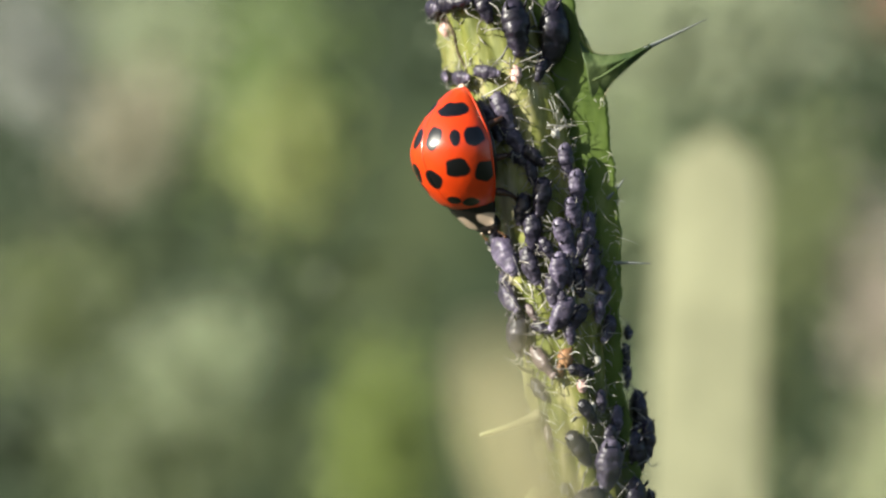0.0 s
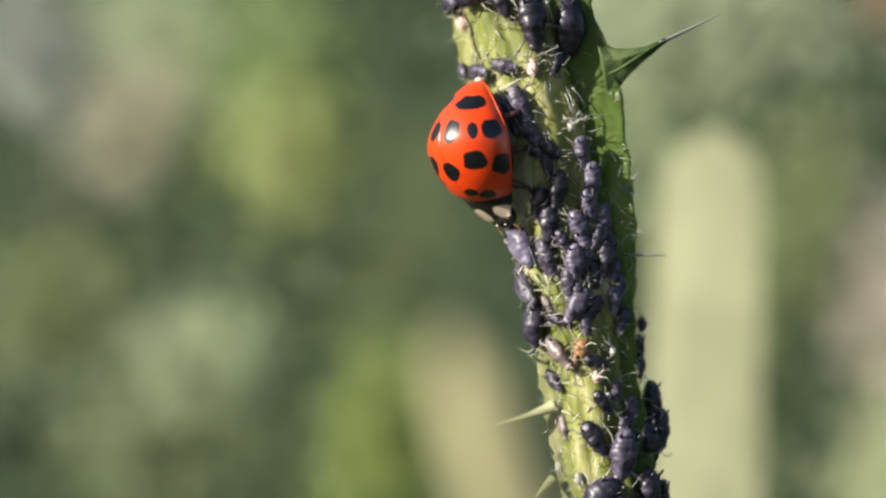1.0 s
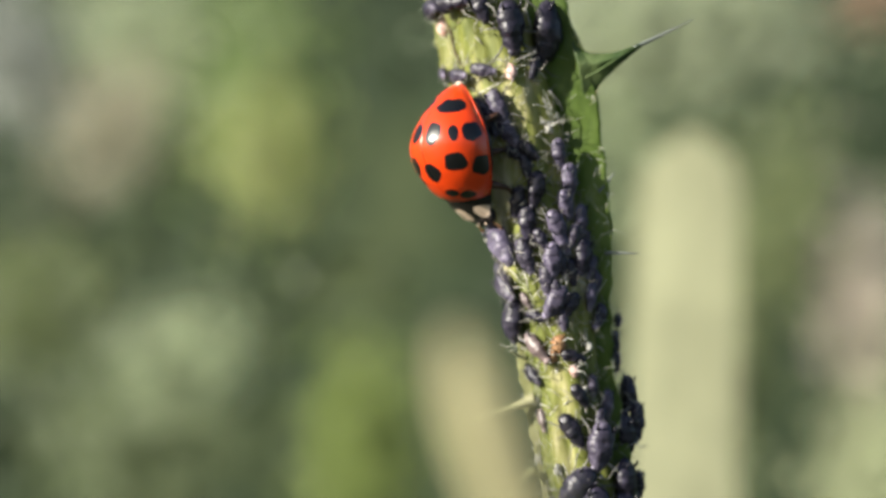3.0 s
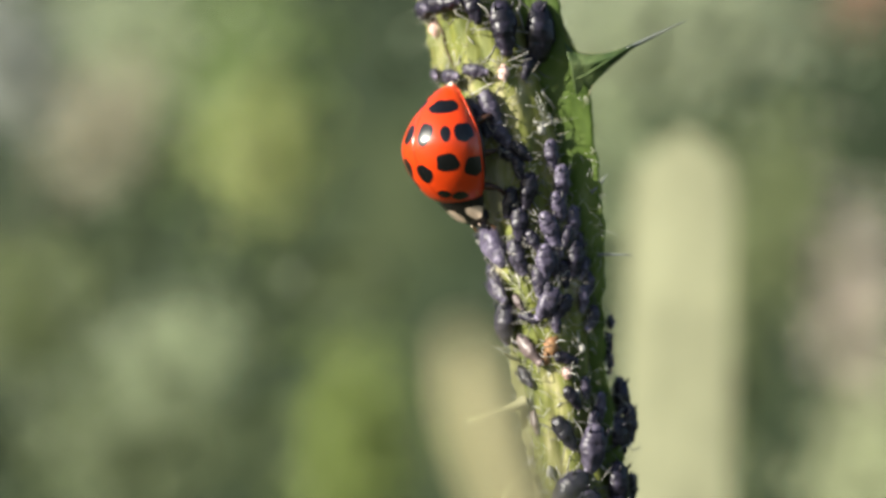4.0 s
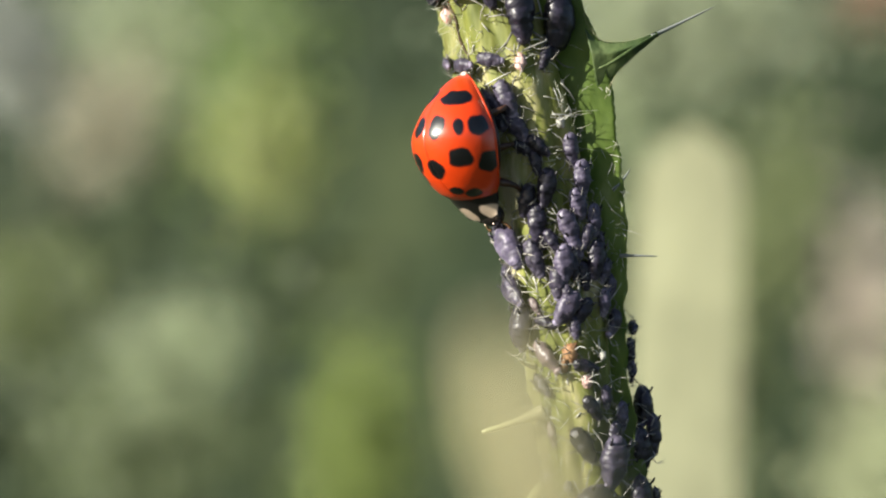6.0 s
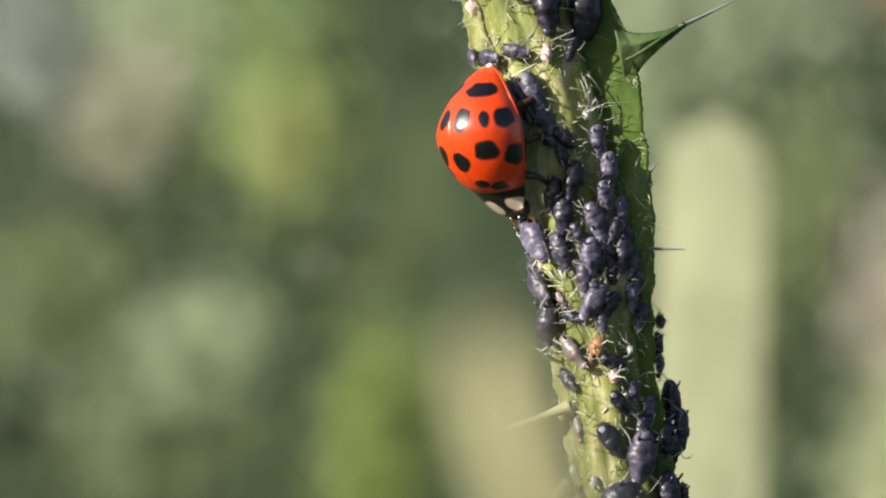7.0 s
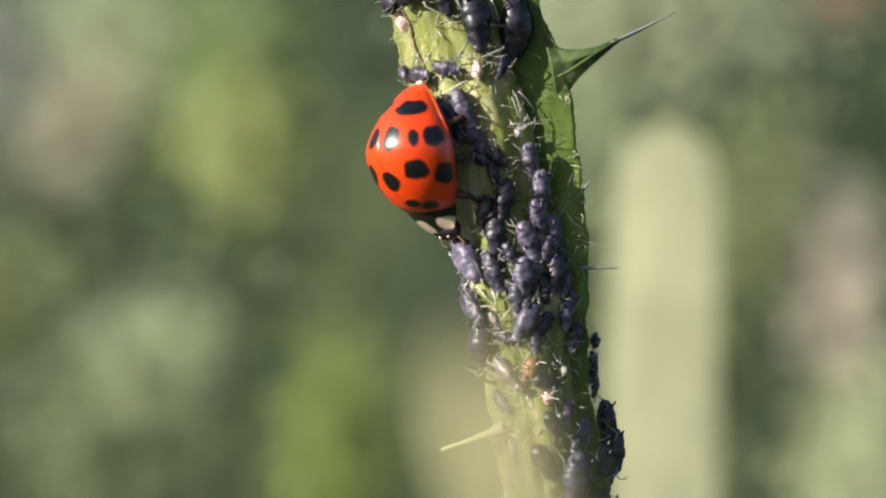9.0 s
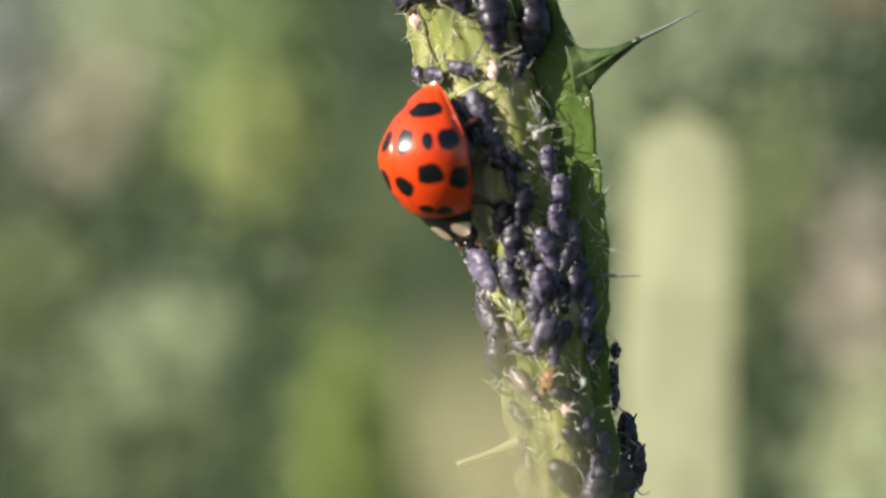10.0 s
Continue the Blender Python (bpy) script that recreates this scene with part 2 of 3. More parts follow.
def leaf_shape(bm, base, tip, width, sag=0.06, n=14, facing=(0, -1, 0), cup=0.12, blunt=0.5):
    """A leaf blade with a folded midrib and real thickness."""
    base, tip = Vector(base), Vector(tip)
    ax = tip - base
    side = ax.cross(Vector(facing)).normalized()
    nor = side.cross(ax).normalized()
    rows = []
    for k in range(n + 1):
        s = k / n
        w = width * 0.5 * max(0.02, math.sin(math.pi * min(1, s ** 0.8)) ** blunt if s < 1 else 0.02)
        c = base + ax * s + nor * (ax.length * sag * math.sin(math.pi * s))
        rows.append([bm.verts.new(c + side * (w * q) + nor * (cup * w * abs(q) * 1.2)) for q in (-1, -0.5, 0, 0.5, 1)])
    for a, b in zip(rows, rows[1:]):
        for k in range(4):
            bm.faces.new((a[k], a[k + 1], b[k + 1], b[k]))


def thicken(bm, t):
    bmesh.ops.recalc_face_normals(bm, faces=bm.faces)
    bmesh.ops.solidify(bm, geom=list(bm.faces), thickness=t)


def afar(x, y, z, k=2.2):
    """Lays the far plants out at a larger distance, along the line of sight."""
    return x * k, (y + 63.5) * k - 63.5, z * k


def weed(x, y, z, w, h, tilt, mat, label, count=70, loose=1.2):
    """A bushy weed: a stalk from the ground, twigs, and a crown of many small leaves that thins out towards its rim."""
    x, y, z = afar(x, y, z)
    w, h = w * 2.2, h * 2.2
    rnd = random.Random(int(x * 7 + z * 13 + w))
    root = empty("weed", put(x, y, -449), label, "weed", "weeds behind the stem")
    mid = Vector((0, 0, z + 449))
    t = radians(tilt)
    d, e = Vector((math.sin(t), 0, math.cos(t))), Vector((math.cos(t), 0, -math.sin(t)))
    fork = mid - d * h * 0.3 + Vector((0, 10, 0))
    part("stalk", tube(bend([(rnd.uniform(-15, 15), 20, -2), (rnd.uniform(-8, 8), 34, fork.z * 0.5), fork], 12), [1.6 - 0.07 * k for k in range(12)], 8), STEMS, root)
    ends = [mid + d * (h * 0.34 * rnd.uniform(-0.6, 1)) + e * (w * 0.34 * rnd.uniform(-1, 1)) + Vector((0, rnd.uniform(-15, 25), 0)) for _ in range(7)]
    crowns = [bmesh.new() for _ in ends]
    size = 0.085 * math.sqrt(w * h)
    for _ in range(count * 14):
        c = mid + d * max(-h, min(h, rnd.gauss(0, h * 0.25 * loose))) + e * max(-w, min(w, rnd.gauss(0, w * 0.25 * loose))) + Vector((0, rnd.uniform(-25, 35), 0))
        u = t + rnd.gauss(0, 0.6)
        g = Vector((math.sin(u), rnd.uniform(-0.4, 0.4), math.cos(u))).normalized() * size * rnd.uniform(0.6, 1.15)
        near = min(range(7), key=lambda k: (ends[k] - c).length_squared)
        leaf_shape(crowns[near], c - g * 0.5, c + g * 0.5, g.length * 0.55, sag=rnd.uniform(-0.06, 0.1), n=4,
                   facing=(rnd.uniform(-0.45, 0.0), -1, rnd.uniform(-0.05, 0.35)), cup=0.1)
    for q, bm in zip(ends, crowns):
        twig = part("twig", tube(bend([fork, fork.lerp(q, 0.5) + Vector((0, 0, -3)), q], 6), [1.0, 0.9, 0.8, 0.7, 0.6, 0.4], 5), STEMS, root)
        tagged(part("leaves", bm, mat, twig), kind="stuff")
    return root


def blade(x, y, top, w, lean, mat, label):
    """A broad strap leaf that rises from the ground to a rounded tip."""
    x, y, top = afar(x, y, top)
    w, lean = w * 2.2, lean * 2.2
    root = empty("strap_leaf", put(x, y, -449), label, "leaf", "strap leaves behind the stem")
    bm = bmesh.new()
    h = top + 449
    rows = []
    for k in range(41):
        s = k / 40
        e = (1 - s) * h
        ww = w * 0.5 * min(1, math.sqrt(max(0.0, 1 - (1 - min(1, e / (w * 0.6))) ** 2)) + 0.02) * (0.8 + 0.2 * math.sin(3 * s))
        c = Vector((lean * ((1 - s) ** 1.0) * -1, 20 * math.sin(2.5 * (1 - s)), s * h))
        rows.append([bm.verts.new(c + Vector((ww * q, 0.35 * abs(q) * ww / w * 2, 0))) for q in (-1, -0.5, 0, 0.5, 1)])
    for a, b in zip(rows, rows[1:]):
        for k in range(4):
            bm.faces.new((a[k], a[k + 1], b[k + 1], b[k]))
    thicken(bm, 0.5)
    part("blade", bm, mat, root, smooth=False)
    line = [Vector((-lean * (1 - k / 20), 20 * math.sin(2.5 * (1 - k / 20)) - 0.4, k / 20 * h)) for k in range(20)]
    part("midrib", tube(line, [0.5 - 0.02 * k for k in range(20)], 6), mat, root)
    return root


STEMS = leaf_mat("weed_stems", (0.050, 0.070, 0.026))
STRAW = leaf_mat("straw_leaf", (0.509, 0.509, 0.323), 0.2, 25)
OLIVE = leaf_mat("olive_leaf", (0.410, 0.378, 0.220), 0.3, 300)
LIME = leaf_mat("lime_leaf", (0.208, 0.267, 0.070))
PALE = leaf_mat("pale_leaf", (0.416, 0.458, 0.308))
SAGE = leaf_mat("sage_leaf", (0.372, 0.428, 0.259))
GREY = leaf_mat("grey_leaf", (0.326, 0.344, 0.306))
MOSS = leaf_mat("moss_leaf", (0.179, 0.222, 0.087))
DRY = leaf_mat("dry_leaf", (0.574, 0.506, 0.426))
RUST = leaf_mat("rust_leaf", (0.382, 0.234, 0.169))
MINT = leaf_mat("mint_leaf", (0.466, 0.500, 0.314))
YELLOW = leaf_mat("yellowish_leaf", (0.346, 0.386, 0.134))
FERN = leaf_mat("fern_leaf", (0.186, 0.259, 0.086))
SEDGE = leaf_mat("sedge_leaf", (0.225, 0.264, 0.126))
BUFF = leaf_mat("buff_leaf", (0.361, 0.334, 0.232))
HAZE = leaf_mat("haze_leaf", (0.171, 0.212, 0.101))

blade(49.8, 200, 23.5, 23, 3, STRAW, "broad pale straw-coloured strap leaf in full sun")
weed(-37, 222, 34, 24, 42, 3, FERN, "yellow-green bushy weed with upright oval leaves", 90)
weed(-33, 205, 19, 20, 24, -6, YELLOW, "weed with small yellowish leaves", 55)
weed(-72, 240, 27, 20, 30, 38, BUFF, "weed with pale buff leaves lying aslant", 50)
weed(-67, 262, 50, 34, 26, 20, SAGE, "pale sage-green bushy weed", 80)
weed(-104, 270, 48, 24, 34, -40, GREY, "small greyish weed with dull leaves", 60)
weed(-100, 275, -15, 33, 30, -10, MOSS, "low weed with dull green leaves", 70)
weed(-72, 262, -48, 40, 30, 24, HAZE, "low weed with grey-green leaves", 80)
weed(-59, 250, -25, 28, 24, -12, SAGE, "low weed with pale grey-green leaves", 60)
weed(-17, 240, -46, 20, 42, 3, LIME, "bright green bushy weed with oblong leaves", 110)
weed(80, 250, 6, 22, 44, 4, SEDGE, "slender green weed beside the straw-coloured leaf", 60)
weed(70, 255, -22, 16, 60, 2, SEDGE, "green weed beside the straw-coloured leaf", 60)
weed(98, 250, -12, 18, 44, -4, DRY, "dried pinkish-grey weed with withered leaves", 70)
weed(54, 258, 50, 26, 60, 84, PALE, "pale weed lying almost level", 150)
weed(99, 245, 57, 13, 15, 30, RUST, "small withered rust-brown weed", 30)
weed(101, 245, -49, 24, 44, 14, MINT, "pale minty green weed", 80)
weed(41, 252, 6, 26, 64, 2, SAGE, "grey-green weed behind the stem", 60)


# ---- the thistle stem ----
def smooth(knots, z):
    """Reads a smooth line through (height, value) pairs, highest first."""
    ks = knots[::-1]
    zs, vs = [k[0] for k in ks], [k[1] for k in ks]
    return float(sum(np.interp(z + d, zs, vs) for d in (-1.5, -0.75, 0, 0.75, 1.5)) / 5)


CENTRE = [(90, -12), (30, -1.4), (11.2, 2.55), (6.1, 4.15), (1.0, 5.15), (-4.0, 5.98), (-6.5, 6.3), (-9.1, 6.75), (-13, 7.4), (-40, 13), (-200, 40), (-460, 62)]
RADIUS = [(90, 0.4), (60, 1.3), (11.2, 2.15), (1.0, 2.12), (-3, 1.98), (-6, 1.72), (-9, 1.72), (-11, 1.85), (-40, 2.3), (-460, 4.2)]
DEPTH = [(90, 6), (12, 0.3), (0, 0), (-12, -0.3), (-60, 0), (-460, 30)]
RIBS = 9


def axis(z):
    return Vector((smooth(CENTRE, z), smooth(DEPTH, z), z))


def girth(z, a):
    """The stem's radius at height z, in the direction a (0: to the right, -90 degrees: to the front)."""
    rib = abs(math.cos(a * RIBS / 2 + 0.6 + 0.05 * math.sin(z * 0.4))) ** 0.7
    wob = noise.noise(Vector((math.cos(a) * 2, math.sin(a) * 2, z * 0.35)))
    fine = noise.noise(Vector((math.cos(a) * 7, math.sin(a) * 7, z * 1.3)))
    return smooth(RADIUS, z) * (0.93 + 0.10 * rib + 0.05 * wob + 0.02 * fine)


def skin_at(z, a, out=0.0):
    return axis(z) + Vector((math.cos(a), math.sin(a), 0)) * (girth(z, a) + out)


def front(x, z):
    """The direction round the stem at which its front lies at x."""
    c, r = smooth(CENTRE, z), smooth(RADIUS, z) * 0.99
    return -math.acos(max(-1, min(1, (x - c) / r)))


thistle = empty("thistle", put(0, 0, 0), "ribbed green thistle stem with spiny wings, crowded with black aphids", "thistle")
bm = bmesh.new()
levels = [-452, -420, -360, -300, -240, -180, -130, -90, -60, -40, -30, -24] + [-20 + 0.16 * k for k in range(250)] + [21, 24, 28, 34, 42, 52, 62, 74, 86]
rings = []
SEG = 90
for z in levels:
    rings.append([bm.verts.new(skin_at(z, 2 * math.pi * k / SEG)) for k in range(SEG)])
for a, b in zip(rings, rings[1:]):
    for k in range(SEG):
        bm.faces.new((a[k], a[(k + 1) % SEG], b[(k + 1) % SEG], b[k]))
bm.faces.new(rings[0][::-1])
bm.faces.new(rings[-1])
part("stalk", bm, M["stalk"], thistle, "yellow-green ribbed stalk")


def wing(top, bottom, a0, a1, reach, tooth, seed, label, curl=0.2, thick=0.16, swing=0.0, mat="wing"):
    """A leafy wing that runs down the stem; reach(z) is its width, a0 to a1 where it leaves the stem, swing turns it from straight out."""
    rnd = random.Random(seed)
    bm = bmesh.new()
    n = int((top - bottom) / 0.14)
    rows, teeth = [], [rnd.random() for _ in range(n + 2)]
    for k in range(n + 1):
        z = top + (bottom - top) * k / n
        s = (top - z) / (top - bottom)
        a = radians(a0 + (a1 - a0) * s)
        d = Vector((math.cos(a), math.sin(a), 0))
        c = axis(z) + d * (girth(z, a) - 0.25)
        a += radians(swing)
        d = Vector((math.cos(a), math.sin(a), 0))
        w = max(0.05, reach(z) + 0.25 + tooth * (teeth[k] - 0.5) + tooth * 1.6 * noise.noise(Vector((z * 1.1, seed, 0))))
        q = Vector((-d.y, d.x, 0))
        rows.append([bm.verts.new(c + d * (w * f) + q * (curl * w * (f * f) + 0.12 * noise.noise(Vector((z * 0.8, f * 3, seed)))))
                     for f in (0, 0.2, 0.4, 0.6, 0.8, 0.93, 1)])
    for p, r in zip(rows, rows[1:]):
        for k in range(6):
            bm.faces.new((p[k], p[k + 1], r[k + 1], r[k]))
    thicken(bm, thick)
    return part("wing", bm, M[mat], thistle, label)


RIGHT = [(18, 1.6), (11.2, 1.55), (9.4, 1.65), (8.2, 2.0), (7.1, 1.8), (4.85, 1.35), (3.1, 1.42), (1.0, 1.2), (-0.2, 0.97), (-1.3, 0.6), (-2.5, 0.4), (-3.2, 0.75), (-4.0, 0.4), (-5.5, 0.35), (-6.7, 0.5), (-7.9, 0.7), (-9, 0.45), (-10.6, 0.65), (-12, 0.5), (-16, 0.3)]
LEFT = [(20, 0.6), (11.2, 0.6), (9.5, 0.75), (8.3, 0.9), (7, 0.5), (5, 0.2), (3, 0.05), (0, 0)]
LOW = [(-4, 0), (-5, 0.25), (-6.0, 0.55), (-6.8, 0.95), (-7.6, 0.5), (-9, 0.15), (-10.4, 0.35), (-12, 0.2), (-16, 0.4), (-22, 0.3)]
wing(19, -15, -36, -26, lambda z: smooth(RIGHT, z) + 0.27, 0.09, 2, "dark green wing with a ragged edge", 0.05, 0.16, 14)
wing(20, 1, 181, 183, lambda z: smooth(LEFT, z), 0.11, 5, "bright green wing with a finely toothed edge", 0.1, 0.16, -28, mat="stalk")
wing(-4.2, -22, 196, 190, lambda z: smooth(LOW, z), 0.12, 8, "pale yellowish wing with spines on its edge", 0.1, 0.14, -35, mat="wing_pale")

UPPER = [(6.2, 10.5), (6.5, 9.7), (6.95, 9.18), (7.5, 9.02), (8.4, 9.08), (9.45, 9.44)]
LOWER = [(7.1, 6.3), (7.45, 7.15), (7.78, 7.72), (8.2, 8.15), (8.75, 8.64), (9.45, 9.24)]
bm = bmesh.new()
rows = []
for p, q in zip(bend([(x, 0, z) for x, z in UPPER], 26), bend([(x, 0, z) for x, z in LOWER], 26)):
    h = (p - q).length
    rows.append([bm.verts.new(q.lerp(p, f) + Vector((0, -1.75 + 0.16 * h * abs(2 * f - 1) ** 1.5 - 0.10 * math.exp(-((f - 0.55) / 0.09) ** 2)
                                                     + 0.05 * noise.noise(Vector((p.x * 2, f * 4, 3))), 0.03 * noise.noise(Vector((p.x * 6, f * 9, 0))))))
                 for f in (0, 0.08, 0.2, 0.32, 0.42, 0.5, 0.55, 0.6, 0.68, 0.8, 0.92, 1)])
for p, r in zip(rows, rows[1:]):
    for k in range(11):
        bm.faces.new((p[k], p[k + 1], r[k + 1], r[k]))
thicken(bm, 0.14)
part("thorn_lobe", bm, M["lobe"], thistle, "green lobe that narrows into a thorn")


rnd = random.Random(51)
bm = bmesh.new()
for side in (UPPER, LOWER):
    rim = bend([(x, -1.66, z) for x, z in side], 60)
    for p in rim[6:54:2]:
        d = Vector((rnd.uniform(-0.5, 0.5), rnd.uniform(-0.6, 0.2), rnd.uniform(0.3, 1) * (1 if side is UPPER else -1))).normalized()
        ln = rnd.uniform(0.04, 0.14)
        add_tube(bm, [p - d * 0.05, p + d * ln * 0.6, p + d * ln + Vector((0.03, 0, 0))], [0.014, 0.009, 0.003], 4)
tagged(part("lobe_hairs", bm, M["spine"], thistle, "fine pale bristles"), kind="stuff")


def spine(pts, radii, mat, label="", flat=1.0):
    return part("spine", tube(bend(pts, 12), list(np.interp(np.linspace(0, 1, 12), np.linspace(0, 1, len(radii)), radii)), 8, flat), M[mat], thistle, label)


part("midrib", tube(bend([(6.95, -1.86, 7.86), (7.4, -1.9, 8.06), (8.05, -1.88, 8.48), (8.8, -1.84, 8.98), (9.3, -1.76, 9.28)], 16), [0.03 + 0.065 * math.sin(math.pi * (k + 2) / 20) for k in range(16)], 8, 0.8),
     M["lobe"], thistle, "raised green midrib of the lobe")
spine([(9.2, -1.7, 9.24), (10.3, -1.4, 9.78), (12.05, -1.0, 10.66)], [0.11, 0.07, 0.015], "spine_grey", "long thin grey thorn tip")
spine([(7.9, -1.4, -0.1), (8.6, -1.5, -0.1), (9.5, -1.5, -0.12)], [0.09, 0.06, 0.02], "spine_grey", "thin grey spine")
spine([(7.6, -1.4, 2.7), (8.0, -1.4, 3.1), (8.35, -1.4, 3.6)], [0.09, 0.06, 0.02], "spine_grey", "thin grey spine")
spine([(4.7, -0.9, -6.85), (3.5, -1.0, -7.28), (2.05, -1.1, -7.72)], [0.32, 0.15, 0.09], "spine", "straw-coloured spine")
spine([(4.6, -1.0, -10.2), (4.0, -1.6, -10.6), (3.5, -2.0, -11.2)], [0.32, 0.14, 0.05], "spine", "straw-coloured spine")
spine([(4.3, -0.8, -4.9), (3.9, -1.0, -4.8), (3.6, -1.2, -4.6)], [0.15, 0.08, 0.03], "spine", "straw-coloured spine")


def hairs(count, zr, ar, ln, seed, mat="hair", lift=0.6, rad=0.012):
    rnd = random.Random(seed)
    bm = bmesh.new()
    for _ in range(count):
        z, a = rnd.uniform(*zr), radians(rnd.uniform(*ar))
        p = skin_at(z, a, -0.03)
        d = Vector((math.cos(a), math.sin(a), 0))
        t = Vector((-d.y, d.x, 0))
        way = (d * lift + t * rnd.uniform(-1, 1) + Vector((0, 0, rnd.uniform(-1, 1)))).normalized()
        l = rnd.uniform(*ln)
        way2 = (way + Vector((rnd.uniform(-0.7, 0.7), rnd.uniform(-0.7, 0.7), rnd.uniform(-0.7, 0.7)))).normalized()
        add_tube(bm, [p, p + way * l * 0.5, p + way * l * 0.5 + way2 * l * 0.5], [rad, rad * 0.8, rad * 0.3], 4)
    ob = part("hairs", bm, M[mat], thistle, "fine white hairs")
    tagged(ob, kind="stuff")


hairs(180, (-14, 14), (-190, 10), (0.2, 0.7), 11)
hairs(110, (-14, -2), (-50, 20), (0.5, 1.5), 12)
hairs(90, (7, 14), (-180, -40), (0.3, 0.8), 13)
hairs(170, (-15, -4.5), (165, 235), (0.3, 1.0), 14)
hairs(70, (6, 14), (150, 200), (0.5, 1.3), 15)
hairs(16, (4, 9.5), (-62, -18), (0.9, 2.2), 16, lift=0.9, rad=0.008)


part("crack", tube(bend([skin_at(z, front(x, z), 0.03) for x, z in ((0.62, 10.9), (0.95, 10.1), (1.15, 9.3), (1.5, 8.4))], 14), [0.05, 0.1, 0.13, 0.1, 0.12, 0.09, 0.12, 0.1, 0.08, 0.1, 0.11, 0.08, 0.06, 0.03], 7, 0.5),
     M["groove"], thistle, "dark brown crack in the stalk")
rnd = random.Random(31)
bm = bmesh.new()
for k in range(90):
    z = rnd.uniform(-3, 12)
    a = radians(-25)
    f = rnd.choice((1, rnd.random(), rnd.random()))
    p = axis(z) + Vector((math.cos(a), math.sin(a), 0)) * (girth(z, a) + smooth(RIGHT, z) * f)
    d = Vector((rnd.uniform(-0.2, 1) if f == 1 else rnd.uniform(-1, 1), -0.4, rnd.uniform(-1, 1))).normalized()
    ln = rnd.uniform(0.1, 0.5) ** 1.0
    add_tube(bm, [p - d * 0.05, p + d * ln * 0.6, p + d * ln + Vector((0, 0, rnd.uniform(-0.1, 0.1)))], [0.022, 0.016, 0.006], 4)
for k in range(42):
    z = rnd.uniform(-1.2, 5.2)
    a = radians(-36 + 10 * (19 - z) / 34)
    d = Vector((math.cos(a), math.sin(a), 0))
    c = axis(z) + d * (girth(z, a) - 0.25)
    a += radians(14)
    d = Vector((math.cos(a), math.sin(a), 0))
    p = c + d * ((smooth(RIGHT, z) + 0.5) * rnd.uniform(0.35, 1.0)) - Vector((-d.y, d.x, 0)) * 0.06
    way = Vector((rnd.uniform(-0.5, 1), -0.35, rnd.uniform(-0.7, 0.9))).normalized()
    bow = Vector((rnd.uniform(-0.12, 0.12), 0, rnd.uniform(-0.2, 0.1)))
    ln = rnd.uniform(0.25, 0.85)
    add_tube(bm, [p, p + way * ln * 0.5 + bow * 0.3, p + way * ln + bow], [0.014, 0.011, 0.004], 4)
tagged(part("wing_hairs", bm, M["hair"], thistle, "fine white hairs"), kind="stuff")


rnd = random.Random(41)
bm = bmesh.new()
for k in range(120):
    z, a = rnd.uniform(-13, 13), radians(rnd.uniform(-175, -5))
    p = skin_at(z, a, 0.02)
    up = Vector((math.cos(a), math.sin(a), 0))
    d = (Vector((-up.y, up.x, 0)) * rnd.uniform(-1, 1) + Vector((0, 0, rnd.uniform(-1, 1)))).normalized()
    ln = rnd.uniform(0.1, 0.32)
    add_tube(bm, [p - d * ln, p + up * 0.04, p + d * ln], [0.02, rnd.uniform(0.03, 0.075), 0.02], 5, 0.6)
for k in range(90):
    z, a = rnd.uniform(-12.5, 7), radians(rnd.uniform(-170, -10))
    p = skin_at(z, a, rnd.uniform(0.15, 0.5))
    up = Vector((math.cos(a), math.sin(a), 0))
    d = (Vector((-up.y, up.x, 0)) * rnd.uniform(-1, 1) + up * rnd.uniform(-0.3, 0.5) + Vector((0, 0, rnd.uniform(-1, 1)))).normalized()
    e = (d + Vector((rnd.uniform(-1, 1), 0, rnd.uniform(-1, 1)))).normalized()
    ln = rnd.uniform(0.12, 0.4)
    r = rnd.uniform(0.010, 0.022)
    add_tube(bm, [p - d * ln, p, p + e * ln], [r * 0.6, r, r * 0.5], 4)
tagged(part("wax_dust", bm, M["skin"], thistle, "pale flakes of wax and skin"), kind="stuff")


# ---- the ladybird ----
L0, W0, H0, BOW = 2.74, 2.27, 2.18, 0.55
bug_up = Vector((-0.766, -0.643, 0)).normalized()
bug_ahead = Vector((0.153, 0, -1)).normalized()
bug_up = (bug_up - bug_ahead * bug_up.dot(bug_ahead)).normalized()
bug_right = bug_ahead.cross(bug_up)
BUG = Matrix((bug_right, bug_ahead, bug_up)).transposed()
ladybird = empty("ladybird", put(1.19, -1.9, 4.83, BUG), "shiny orange-red ladybird with black spots, head down on the stem", "ladybird")


def shell(al, th):
    y = L0 * math.cos(al)
    q = y / L0
    k = max(0.0, math.sin(al)) ** (0.923 if q < 0 else 0.923 - 0.223 * q)
    w, high = (1 - 0.50 * (math.hypot(q, 0.2) - 0.2), 1 - 0.375 * (math.hypot(q, 0.2) - 0.2)) if q < 0 else (1, 1)
    tuck = 1 - 0.07 * (max(0, abs(th) / (math.pi / 2) - 0.72) / 0.28) ** 2
    return Vector((W0 * k * w * math.sin(th) * tuck * (0.93 if th < 0 else 1), y, H0 * k * high * math.cos(th) - BOW * q * q))


def dented(p):
    """Slight unevenness of the wing cases."""
    return p * (1 + 0.004 * noise.noise(p * 1.7) + 0.001 * noise.noise(p * 5))


